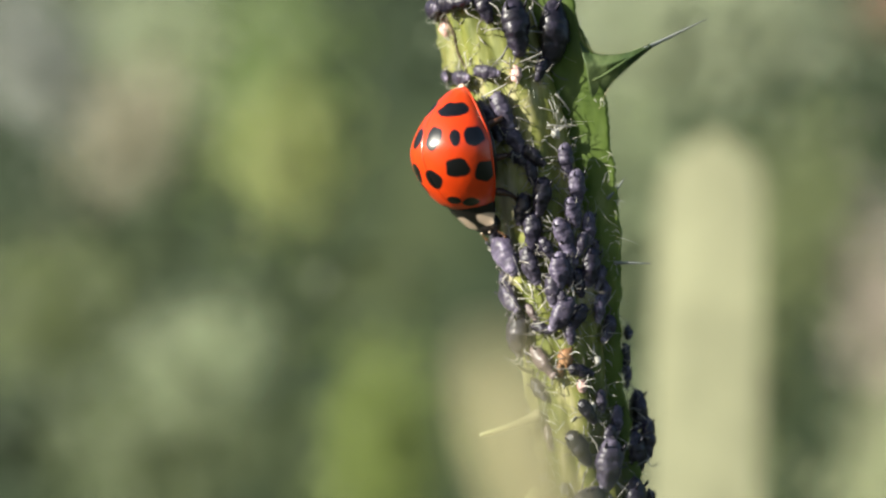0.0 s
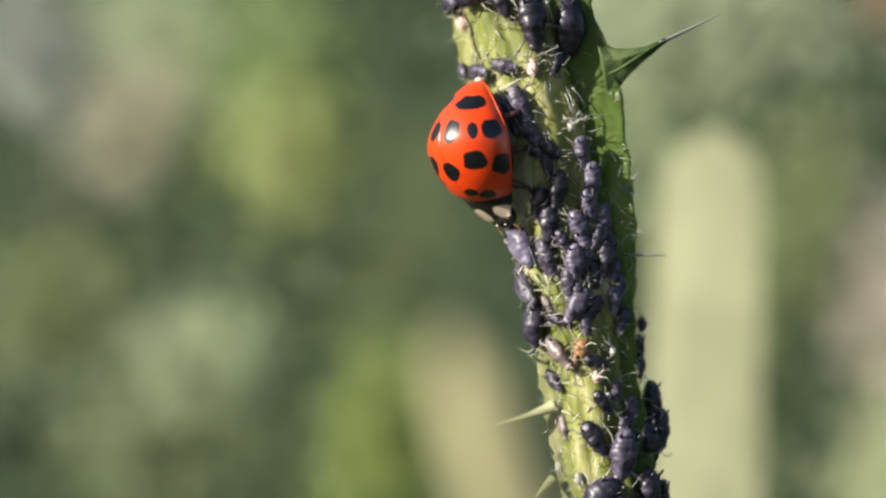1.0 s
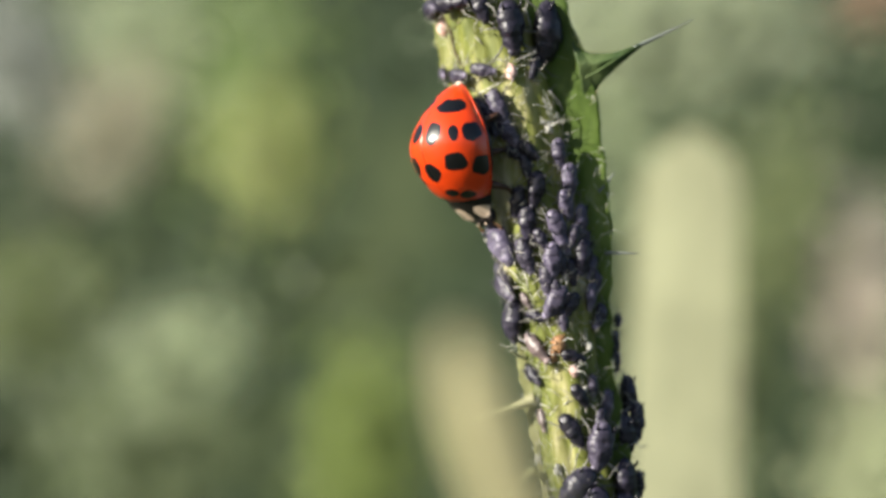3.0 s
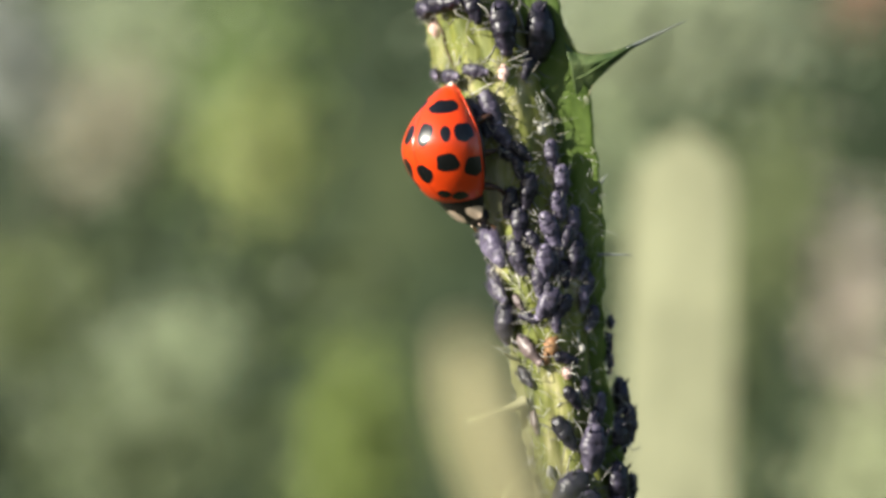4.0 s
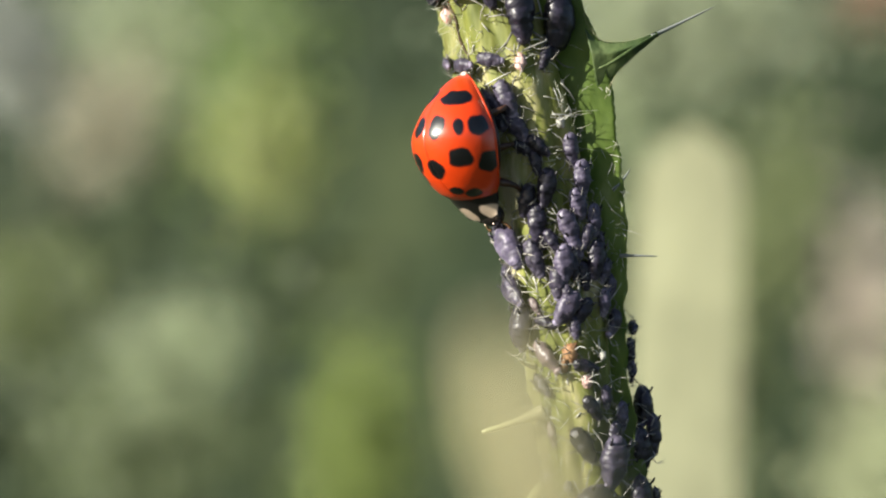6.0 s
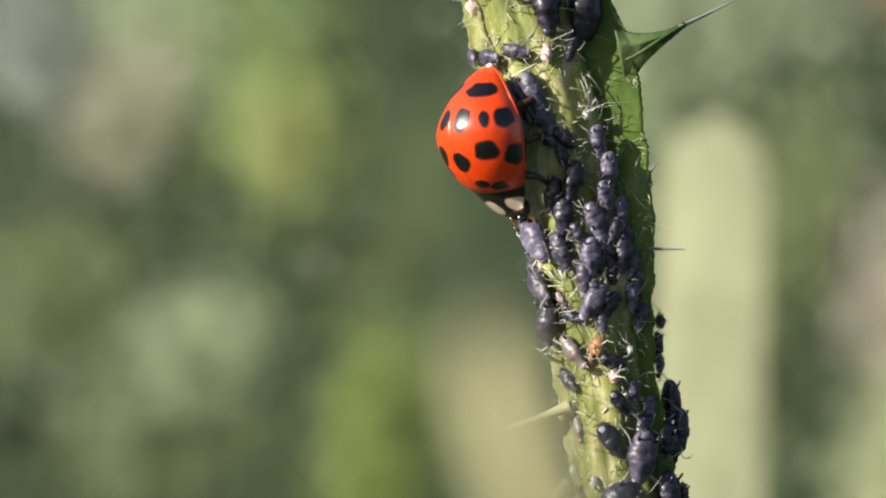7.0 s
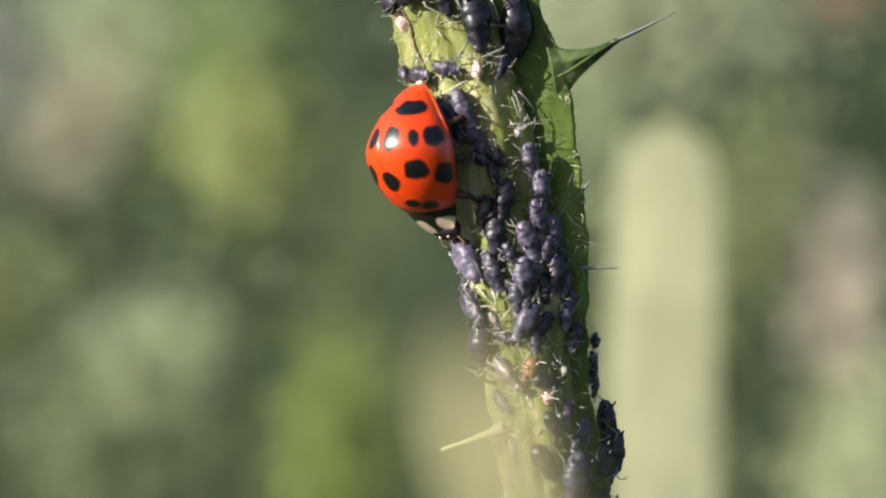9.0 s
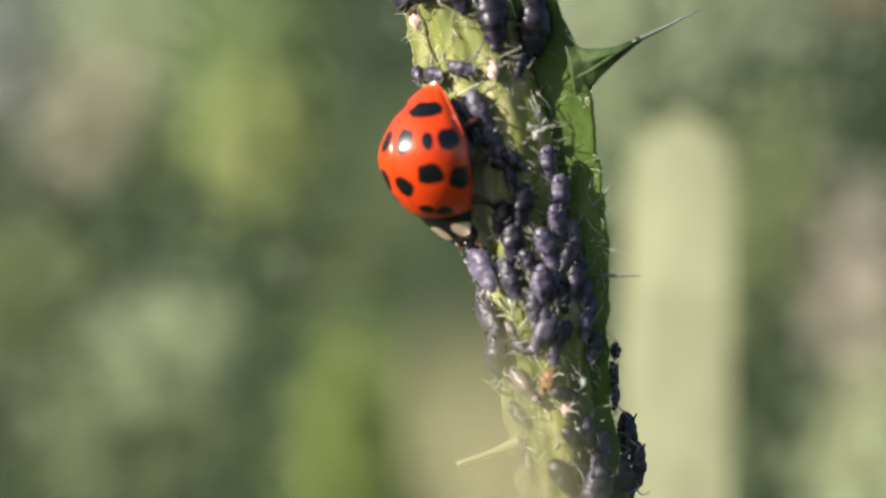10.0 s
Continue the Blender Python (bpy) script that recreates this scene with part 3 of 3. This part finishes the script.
SPOTS = [(-0.85, -1.67, 0.82, 0.62, 0.34), (-1.75, -0.37, 0.75, 0.47, 0.41), (-0.61, -0.53, 1.93, 0.34, 0.51), (-1.39, -0.37, 1.40, 0.21, 0.36),
         (-1.27, 0.88, 1.44, 0.46, 0.40), (-1.76, 1.13, 0.37, 0.49, 0.40), (-0.12, 1.18, 1.88, 0.42, 0.43), (-0.35, 2.16, 1.11, 0.29, 0.17),
         (-0.82, 2.33, 0.57, 0.33, 0.20), (0.54, -1.92, 0.85, 0.40, 0.34), (0.44, -0.68, 1.92, 0.34, 0.42), (0.95, 0.73, 1.80, 0.40, 0.40),
         (1.40, -0.40, 1.40, 0.22, 0.36), (1.78, -0.37, 0.75, 0.46, 0.40), (1.30, 1.40, 1.30, 0.40, 0.36), (1.76, 1.13, 0.37, 0.48, 0.40), (0.8, 2.3, 0.57, 0.3, 0.2)]


def paint(ob, test):
    at = ob.data.attributes.new("mark", "FLOAT", "POINT")
    at.data.foreach_set("value", [test(v.co / MM) for v in ob.data.vertices])


def spotted(p):
    best = 9.0
    for x, y, h, rw, rl in SPOTS:
        w = math.hypot(p.x - x, p.z - h)
        rw, rl = rw * 1.1, rl * 1.08
        d = (abs(w / rw) ** 2.2 + abs((p.y - y) / rl) ** 2.2) ** (1 / 2.2) + 0.30 * noise.noise(Vector((p.x * 2.2 + x, p.y * 2.2 + y, p.z * 2.2)))
        best = min(best, d)
    return max(0.0, min(1.0, (1.04 - best) / 0.09))


for name, t0, t1 in (("left_elytron", -math.pi / 2, -0.003), ("right_elytron", 0.003, math.pi / 2)):
    bm = bmesh.new()
    NA, NT = 150, 90
    grid = []
    for i in range(NA + 1):
        al = 0.02 + (math.pi - 0.04) * i / NA
        grid.append([bm.verts.new(dented(shell(al, t0 + (t1 - t0) * j / NT)) - (Vector((0, 0, 0.025)) if j == (NT if t0 < -1 else 0) else Vector()))
                     for j in range(NT + 1)])
    for a, b in zip(grid, grid[1:]):
        for j in range(NT):
            bm.faces.new((a[j], a[j + 1], b[j + 1], b[j]))
    bmesh.ops.recalc_face_normals(bm, faces=bm.faces)
    ob = part(name, bm, M["elytra"], ladybird)
    paint(ob, spotted)

for s in (-1, 1):
    edge = [shell(0.25 + 2.85 * k / 40, s * math.pi / 2) + Vector((0, 0, 0.03)) for k in range(41)]
    ob = part("margin", tube(edge, [0.02 + 0.05 * math.sin(math.pi * k / 40) for k in range(41)], 8), M["elytra"], ladybird, "raised orange rim of the wing case")
    paint(ob, lambda p: 0.0)
bm = blob(W0 * 0.86, L0 * 0.9, 0.4, 24, 12)
for v in bm.verts:
    v.co.z -= BOW * (v.co.y / L0) ** 2 + 0.22
    v.co.x *= 1 - (0.3 * max(0, -v.co.y / L0))
part("underside", bm, M["chitin"], ladybird, "black underside")
bm = blob(0.2, 0.16, 0.13, 14, 9)
bmesh.ops.translate(bm, vec=(-0.03, -L0 + 0.02, -BOW - 0.03), verts=bm.verts)
paint(part("tail_tip", bm, M["pronotum"], ladybird, "pale tip of the abdomen"), lambda p: 0.0)

# the neck shield: a low dome, cream with a black mark, tipped forward and down
bm = bmesh.new()
grid = []
for i in range(41):
    v = i / 40
    row = []
    for j in range(61):
        u = 2 * j / 60 - 1
        hw = 1.36 - 0.46 * v ** 2
        row.append(bm.verts.new((hw * u + 0.24 - 0.16 * v, 2.46 + 1.1 * v - 0.35 * u * u * (1 - 0.5 * v),
                                 (1.10 - 1.12 * v ** 1.3) * max(0.0, 1 - abs(u) ** 2.4) ** 0.6 - 0.50)))
    grid.append(row)
for a, b in zip(grid, grid[1:]):
    for j in range(60):
        bm.faces.new((a[j], a[j + 1], b[j + 1], b[j]))
thicken(bm, 0.06)
ob = part("neck_shield", bm, M["pronotum"], ladybird, "cream neck shield with a black mark")


def shield_mark(p):
    u = abs(p.x + 0.02 + 0.1 * (p.y - 2.3)) + 0.06 * noise.noise(p * 2.5)
    d = math.hypot((u - 0.52) / (0.30 if u < 0.52 else 0.52), (p.y - 3.24 + 0.25 * max(0, u - 0.6)) / 0.34) - 1
    return max(0.0, min(1.0, 0.5 + d / 0.16))


paint(ob, shield_mark)
bm = blob(0.66, 0.5, 0.42, 24, 14)
bmesh.ops.translate(bm, vec=(-0.15, 3.38, -0.82), verts=bm.verts)
head = part("head", bm, M["chitin"], ladybird, "small black head")
for s in (-1, 1):
    bm = blob(0.17, 0.2, 0.2, 12, 8)
    bmesh.ops.translate(bm, vec=(-0.15 + s * 0.53, 3.46, -0.70), verts=bm.verts)
    part("eye", bm, M["chitin"], head)
    bm = blob(0.055, 0.05, 0.03, 10, 6)
    bmesh.ops.translate(bm, vec=(-0.15 + s * 0.26, 3.73, -0.56), verts=bm.verts)
    paint(part("face_patch", bm, M["pronotum"], head, "cream patch"), lambda p: 0.0)
    part("antenna", tube(bend([(-0.15 + s * 0.42, 3.68, -0.84), (-0.18 + s * 0.62, 3.90, -0.96), (-0.2 + s * 0.6, 4.08, -1.14)], 9), [0.05, 0.045, 0.045, 0.045, 0.045, 0.05, 0.075, 0.085, 0.04], 7), M["horn"], head, "amber antenna")
for s in (-1, 1):
    for y, fy in ((1.9, 2.6), (0.7, 0.5), (-0.7, -1.2)):
        reach, drop = (1.3, -1.68) if s < 0 else (0.9, -2.1)
        hip, knee, foot = (s * 0.8, y, -0.3), (s * (1.7 if s < 0 else 1.3), (y + fy) / 2, -0.85), (s * reach, fy, drop)
        leg = part("leg", tube(bend([hip, knee, foot], 10), [0.18, 0.2, 0.2, 0.18, 0.14, 0.12, 0.1, 0.09, 0.08, 0.06], 8), M["leg_brown"], ladybird, "dark brown jointed leg")
        part("foot", tube([foot, (foot[0] + s * 0.1, foot[1] + 0.25, foot[2] - 0.08), (foot[0] + s * 0.1, foot[1] + 0.45, foot[2] - 0.02)], [0.08, 0.09, 0.04], 6), M["leg_brown"], leg)


# ---- aphids ----
def make_aphid(name, mat, label, plump, seed, cats="aphid"):
    """An aphid 1 mm long, head towards +y, belly on z = 0."""
    rnd = random.Random(seed)
    root = empty(name, put(0, 0, 0), label, cats, "aphids on the stem")
    bm = bmesh.new()
    n, seg = 20, 18
    prof = []
    for k in range(n + 1):
        s = k / n
        prof.append((-0.5 + s, 0.240 * plump * math.sin(math.pi * min(1, 0.035 + 0.91 * s ** 0.86)) ** 0.56))
    rings = []
    for y, r in prof:
        ridge = 1 + 0.032 * math.cos(y * 42) - (0.07 if 0.16 < y < 0.22 else 0)
        rings.append([bm.verts.new((r * 1.0 * ridge * math.cos(a), y, 0.22 * plump + r * 0.86 * ridge * math.sin(a) * (1.0 if math.sin(a) > 0 else 0.6)))
                      for a in (2 * math.pi * j / seg for j in range(seg))])
    for a, b in zip(rings, rings[1:]):
        for j in range(seg):
            bm.faces.new((a[j], b[j], b[(j + 1) % seg], a[(j + 1) % seg]))
    bm.faces.new(rings[0])
    bm.faces.new(rings[-1][::-1])
    for v in bm.verts:
        v.co += v.co.normalized() * 0.06 * noise.noise(v.co * 5 + Vector((seed, 0, 0)))
    part("body", bm, mat, root)
    bm = blob(0.135, 0.10, 0.10, 10, 7)
    bmesh.ops.translate(bm, vec=(0, 0.475, 0.2 * plump), verts=bm.verts)
    head = part("head", bm, mat, root)
    for s in (-1, 1):
        part("siphon", tube([(s * 0.14 * plump, -0.30, 0.33 * plump), (s * 0.165 * plump, -0.37, 0.375 * plump), (s * 0.17 * plump, -0.44, 0.40 * plump)], [0.032, 0.026, 0.022], 6), M["aphid_black"], root)
        part("antenna", tube(bend([(s * 0.07, 0.53, 0.22), (s * 0.2, 0.68, 0.34), (s * 0.3 + rnd.uniform(-0.1, 0.1), 0.45 + rnd.uniform(-0.2, 0.3), 0.52)], 6), [0.015, 0.013, 0.011, 0.010, 0.008, 0.006], 4), M["aphid_leg"], head, "pale thin antenna")
        for y, fy in ((0.28, 0.62), (0.1, 0.05), (-0.05, -0.55)):
            k = rnd.uniform(-0.08, 0.08)
            part("leg", tube([(s * 0.14, y, 0.15), (s * 0.34, (y + fy) / 2 + k, 0.30), (s * 0.50, fy + k, 0.0), (s * 0.55, fy + k + 0.05 * (1 if fy > 0 else -1), -0.02)],
                             [0.022, 0.016, 0.011, 0.008], 4), M["aphid_leg"], root)
    part("tail", tube([(0, -0.47, 0.2 * plump), (0, -0.56, 0.22 * plump)], [0.03, 0.012], 5), M["aphid_black"], root)
    return root


KINDS = {
    "k": make_aphid("aphid", M["aphid_black"], "glossy black aphid on the thistle stem", 1.1, 1),
    "K": make_aphid("aphid", M["aphid_black"], "plump glossy black wingless aphid on the thistle stem", 1.3, 2),
    "g": make_aphid("aphid", M["aphid_grey"], "dull grey-violet aphid on the thistle stem", 1.08, 3),
    "G": make_aphid("aphid", M["aphid_grey"], "plump slate-grey aphid on the thistle stem", 1.18, 4),
    "b": make_aphid("aphid", M["aphid_brown"], "pinkish brown aphid on the thistle stem", 0.9, 5),
}
first = set()
seat = random.Random(21)


def aphid(kind, x, z, size, lean, lift=0.0, edge=0.0):
    """Sits an aphid on the stem's front at x, z; lean turns it from head down (0) to the right; edge moves it round past the rim."""
    a = front(x, z) + radians(edge)
    lift += max(0.0, x - smooth(CENTRE, z) - smooth(RADIUS, z))
    p = skin_at(z, a, lift - 0.06 * size)
    up = Vector((math.cos(a), math.sin(a), 0.0)).normalized()
    t = Vector((-up.y, up.x, 0))
    d = (t * math.sin(radians(lean)) + Vector((0, 0, -1)) * math.cos(radians(lean))).normalized()
    r = Matrix((d.cross(up), d, up)).transposed()
    roll = Matrix.Rotation(radians(seat.uniform(-12, 12)), 3, d)
    m = Matrix.Translation(spot(*p)) @ (roll @ r).to_4x4() @ Matrix.Scale(size, 4)
    if kind in first:
        return copy_thing(KINDS[kind], m @ Matrix.Scale(1 / KINDS[kind].scale.x, 4))
    first.add(kind)
    KINDS[kind].matrix_world = m
    return KINDS[kind]


aphid("K", 0.15, 11.32, 1.68, 80)
aphid("k", 1.12, 11.37, 1.83, 90)
aphid("k", 2.24, 11.12, 1.53, 20)
aphid("k", 3.46, 10.15, 2.38, 8)
aphid("K", 4.61, 10.05, 2.81, -6)
aphid("g", 1.62, 8.12, 1.35, 84, 0.25)
aphid("g", 0.62, 8.35, 1.10, 70, 0.55)
aphid("g", 2.44, 8.22, 1.22, 80)
aphid("k", 4.53, 8.37, 1.10, -20)
aphid("g", 3.10, 6.54, 1.68, 25)
aphid("g", 2.54, 6.49, 1.34, 60)
aphid("g", 3.49, 5.42, 1.53, 35)
aphid("k", 4.35, 4.55, 1.16, 50)
aphid("k", 2.77, 5.78, 1.47, 40)
aphid("k", 4.02, 2.26, 1.40, -15)
aphid("k", 3.87, 4.40, 1.22, 60)
aphid("k", 4.25, 3.85, 1.05, 10)
aphid("g", 6.39, 5.83, 1.53, 10)
aphid("g", 5.67, 4.45, 1.40, 8)
aphid("g", 6.01, 3.21, 1.59, 4)
aphid("G", 5.95, 2.16, 1.34, 20)
aphid("g", 6.56, 1.45, 1.40, 5)
aphid("k", 4.63, 2.82, 1.59, -8)
aphid("k", 4.35, 1.35, 1.59, 0)
aphid("G", 5.57, 1.17, 1.50, 25)
aphid("G", 3.60, 0.25, 2.05, 35, 0.25)
aphid("g", 4.43, -0.15, 1.68, 20)
aphid("g", 5.80, 0.43, 1.40, 28)
aphid("G", 5.37, -0.38, 1.59, 0)
aphid("k", 6.62, -0.23, 1.62, -6)
aphid("g", 7.33, -1.25, 1.65, -28)
aphid("g", 3.25, -0.84, 1.25, 60)
aphid("G", 3.75, -1.63, 1.70, 50)
aphid("g", 5.24, -1.20, 1.47, 0)
aphid("G", 5.55, -2.26, 1.62, -32)
aphid("k", 6.21, -2.42, 1.20, -28)
aphid("g", 7.02, -2.06, 1.20, 0)
aphid("g", 7.48, -2.82, 1.58, -34)
aphid("K", 4.15, -3.18, 1.95, -3)
aphid("k", 4.81, -2.95, 0.98, 70)
aphid("g", 5.93, -3.10, 0.98, 5)
aphid("k", 8.40, -3.23, 1.12, -75)
aphid("b", 4.94, -4.35, 1.71, 42)
aphid("k", 6.34, -4.73, 1.10, 75)
aphid("k", 8.24, -4.35, 1.30, 8)
aphid("g", 4.22, -5.27, 1.04, 30)
aphid("k", 4.73, -5.67, 1.22, 50)
aphid("k", 6.64, -6.51, 1.16, 35)
aphid("K", 8.60, -6.67, 1.80, -20)
aphid("g", 7.84, -7.00, 1.30, 0)
aphid("k", 9.13, -7.91, 1.85, -8)
aphid("k", 6.31, -8.12, 1.60, 32)
aphid("G", 7.48, -8.80, 2.20, -10)
aphid("K", 8.35, -8.52, 2.10, 12)
aphid("K", 6.62, -10.61, 2.10, -42)
aphid("K", 8.35, -10.46, 2.00, 0)
aphid("k", 9.36, -10.87, 1.30, 0)
aphid("b", 5.11, -7.76, 1.10, 12)
aphid("k", 8.14, -7.66, 1.20, -24)
aphid("g", 8.40, -5.17, 1.00, 12)
aphid("k", 6.26, -0.94, 1.22, 10)
aphid("g", 7.07, 0.41, 1.22, 8)
aphid("K", 7.23, -11.81, 2.44, -20)
aphid("k", 8.55, -11.98, 2.14, 10)
aphid("g", 5.95, -12.09, 1.83, 25)
aphid("k", 4.95, 0.55, 1.00, 30, 0.15)
aphid("g", 6.20, 0.75, 1.05, -15, 0.2)
aphid("k", 5.80, -0.55, 1.05, 12, 0.1)
aphid("g", 6.95, -0.70, 1.10, -20, 0.15)
aphid("g", 5.60, -1.75, 1.00, 20, 0.2)
aphid("k", 4.55, 0.75, 1.10, 15)
aphid("g", 3.05, 0.95, 1.05, 40, 0.1)
aphid("b", 4.35, -2.25, 0.85, 30)
aphid("k", 7.45, -7.75, 1.30, -12)
aphid("g", 7.20, -6.10, 1.00, 8)


# ---- shed skins, sticks and scars on the stem ----
def husk(x, z, size, mat, label, seed, out=0.15, legs=5):
    """A crumpled cast skin with stray legs."""
    rnd = random.Random(seed)
    a = front(x, z)
    p = skin_at(z, a, out)
    root = empty("shed_skin", put(*p), label, "shed skin", "shed skins on the stem")
    bm = blob(0.30 * size, 0.22 * size, 0.42 * size, 12, 9, 0.7, seed)
    part("skin", bm, M[mat], root)
    for _ in range(legs):
        d = Vector((rnd.uniform(-1, 1), rnd.uniform(-0.9, 0.1), rnd.uniform(-1, 1))).normalized()
        e = (d + Vector((rnd.uniform(-0.8, 0.8), 0, rnd.uniform(-0.8, 0.8)))).normalized()
        part("leg", tube([d * 0.2 * size, d * 0.6 * size, d * 0.6 * size + e * 0.45 * size], [0.028, 0.022, 0.012], 5), M["skin"], root)
    return root


def stick(x, z, x2, z2, rad, label="white cast leg of an aphid", d1=0.25, d2=0.35):
    p, q = skin_at(z, front(x, z), d1), skin_at(z2, front(x2, z2), d2)
    root = tagged(part("cast_leg", tube(bend([(0, 0, 0), (q - p) * 0.5 + Vector((0.03, -0.05, 0.03)), q - p], 5), [rad, rad * 1.1, rad, rad * 0.9, rad * 0.5], 6), M["skin"]),
                  label, "cast skin", "cast legs on the stem")
    root.matrix_world = put(*p)
    return root


husk(5.24, 5.57, 0.6, "skin", "crumpled white shed aphid skin among the aphids", 3)
husk(3.59, 8.07, 0.85, "pink", "pale pink shed aphid skin on the stem", 4)
husk(0.33, 10.51, 1.0, "pink", "pale pink shed aphid skin on the stem", 5)
husk(6.41, -5.45, 0.7, "pink", "pale pink shed aphid skin on the stem", 6)
husk(5.75, -4.20, 1.0, "tan", "orange-brown withered scar on the stem", 7)
husk(5.50, -4.75, 0.7, "tan", "orange-brown withered scar on the stem", 8, legs=2)
husk(5.80, -9.95, 0.6, "skin", "crumpled white shed aphid skin on the stem", 9)
husk(5.11, -9.59, 0.6, "skin", "crumpled white shed aphid skin on the stem", 10)
husk(3.97, -0.36, 0.35, "skin", "bright white scrap of shed skin", 12, legs=2)
husk(6.90, -6.34, 0.4, "skin", "crumpled white shed aphid skin on the stem", 13, legs=2)
husk(7.07, -4.35, 0.5, "skin", "crumpled white shed aphid skin on the stem", 14, legs=2)
husk(8.37, -10.05, 0.3, "skin", "bright white scrap of shed skin", 15, legs=2)
stick(5.11, 7.28, 5.75, 6.51, 0.030)
stick(5.75, 6.44, 6.72, 6.95, 0.027)
stick(4.86, 5.88, 5.70, 5.83, 0.035)
stick(4.86, 7.02, 5.11, 6.13, 0.020)
stick(5.24, 6.01, 4.94, 7.15, 0.017)
stick(5.80, 5.88, 6.26, 6.39, 0.017)
stick(6.01, 5.24, 6.51, 5.57, 0.017)
stick(4.35, -0.99, 4.53, -1.65, 0.044)
stick(5.93, -1.12, 5.98, -1.63, 0.047)
stick(8.55, -5.78, 9.31, -5.55, 0.050)
stick(7.79, -5.45, 7.99, -6.08, 0.041)
stick(6.39, -1.30, 6.82, -1.55, 0.023)
stick(4.99, 0.03, 5.50, 0.23, 0.020)
stick(4.94, -0.10, 5.09, -0.74, 0.020)
stick(7.02, -0.99, 7.18, -0.23, 0.017)
stick(2.95, -1.12, 3.72, -0.87, 0.030)
stick(3.72, -0.87, 4.22, -1.37, 0.027)
stick(2.32, 7.10, 3.26, 7.66, 0.030)
stick(3.97, 11.09, 4.22, 10.08, 0.035)
stick(3.84, 9.03, 4.27, 9.03, 0.030)
stick(4.61, 8.17, 4.99, 7.79, 0.023)
stick(1.55, 9.19, 1.68, 8.42, 0.023)
stick(3.08, -2.65, 3.72, -2.01, 0.017)
stick(7.07, -9.90, 7.28, -10.87, 0.030)
stick(7.40, -4.35, 7.66, -4.68, 0.030)
stick(5.11, -0.87, 5.50, -1.50, 0.017)
stick(5.50, -7.48, 5.80, -6.97, 0.023)
stick(5.11, -7.00, 5.55, -7.15, 0.030)
stick(8.04, -4.94, 8.68, -4.86, 0.027)
stick(6.01, -9.64, 6.26, -10.28, 0.030)
stick(6.51, -5.06, 6.01, -5.45, 0.023)
stick(4.48, 6.64, 5.24, 6.39, 0.017)


# ---- a grass blade close to the lens, out of focus, stirred by the breeze ----
near_blade = empty("grass_blade", put(0.5, -42.5, -3), "pale olive grass blade close in front of the stem", "grass")
bm = bmesh.new()
rows = []
for k in range(61):
    s = k / 60
    e = 447 * s * s
    half = 0.56 * min(1, math.sqrt(e / 1.4) + 0.04) + 0.05 * min(e, 6)
    c = Vector((0.37 * e if e < 11 else 4.07 + 0.08 * (e - 11), 0.004 * e, -e))
    rows.append([bm.verts.new(c + Vector((half * q, 0.25 * half * abs(q), 0))) for q in (-1, -0.5, 0, 0.5, 1)])
for p, r in zip(rows, rows[1:]):
    for k in range(4):
        bm.faces.new((p[k], p[k + 1], r[k + 1], r[k]))
thicken(bm, 0.15)
part("blade", bm, OLIVE, near_blade)
part("midrib", tube([(0.37 * e if e < 11 else 4.07 + 0.08 * (e - 11), 0.004 * e - 0.12, -e) for e in (0.6, 2, 5, 9, 14, 40, 100, 200, 300, 400, 446)],
                    [0.05, 0.08, 0.1, 0.12, 0.14, 0.15, 0.17, 0.19, 0.2, 0.2, 0.2], 6), OLIVE, near_blade)


def motions():
    walk(near_blade, [
        (0.0, put(1.47, -42.5, -0.70)),
        (0.5, put(1.27, -42.5, -0.70)),
        (1.0, put(0.15, -42.5, -0.91)),
        (1.5, put(0.07, -42.5, -1.45)),
        (2.0, put(0.59, -42.5, -1.19)),
        (2.5, put(0.28, -42.5, -1.22)),
        (2.7, put(0.47, -42.5, -1.14)),
        (3.8, put(0.35, -42.5, -1.13)),
        (4.0, put(0.68, -42.5, -1.06)),
        (4.5, put(1.64, -42.5, -1.40)),
        (5.0, put(1.33, -42.5, -1.36)),
        (5.5, put(0.10, -42.5, -1.02)),
        (5.7, put(0.79, -42.5, -0.79)),
        (6.8, put(0.04, -42.5, -0.47)),
        (7.0, put(0.12, -42.5, -0.46)),
        (7.5, put(0.26, -42.5, -0.66)),
        (8.0, put(1.05, -42.5, -0.29)),
        (8.5, put(1.12, -42.5, -0.15)),
        (9.0, put(1.48, -42.5, -0.01)),
        (9.5, put(1.38, -42.5, 0.23)),
        (10.0, put(1.18, -42.5, 0.64)),
    ])
    nod = Vector((-0.15, 3.05, -0.6)) * MM
    walk(head, [(t, Matrix.Translation(nod) @ pose(0, 0, 0, a) @ Matrix.Translation(-nod)) for t, a in
                ((0, 0), (1, 4), (1.5, 9), (2.5, 6), (3.8, -7), (5, -5), (7, -2), (8, 11), (9, 8), (10, 0))])


motions()
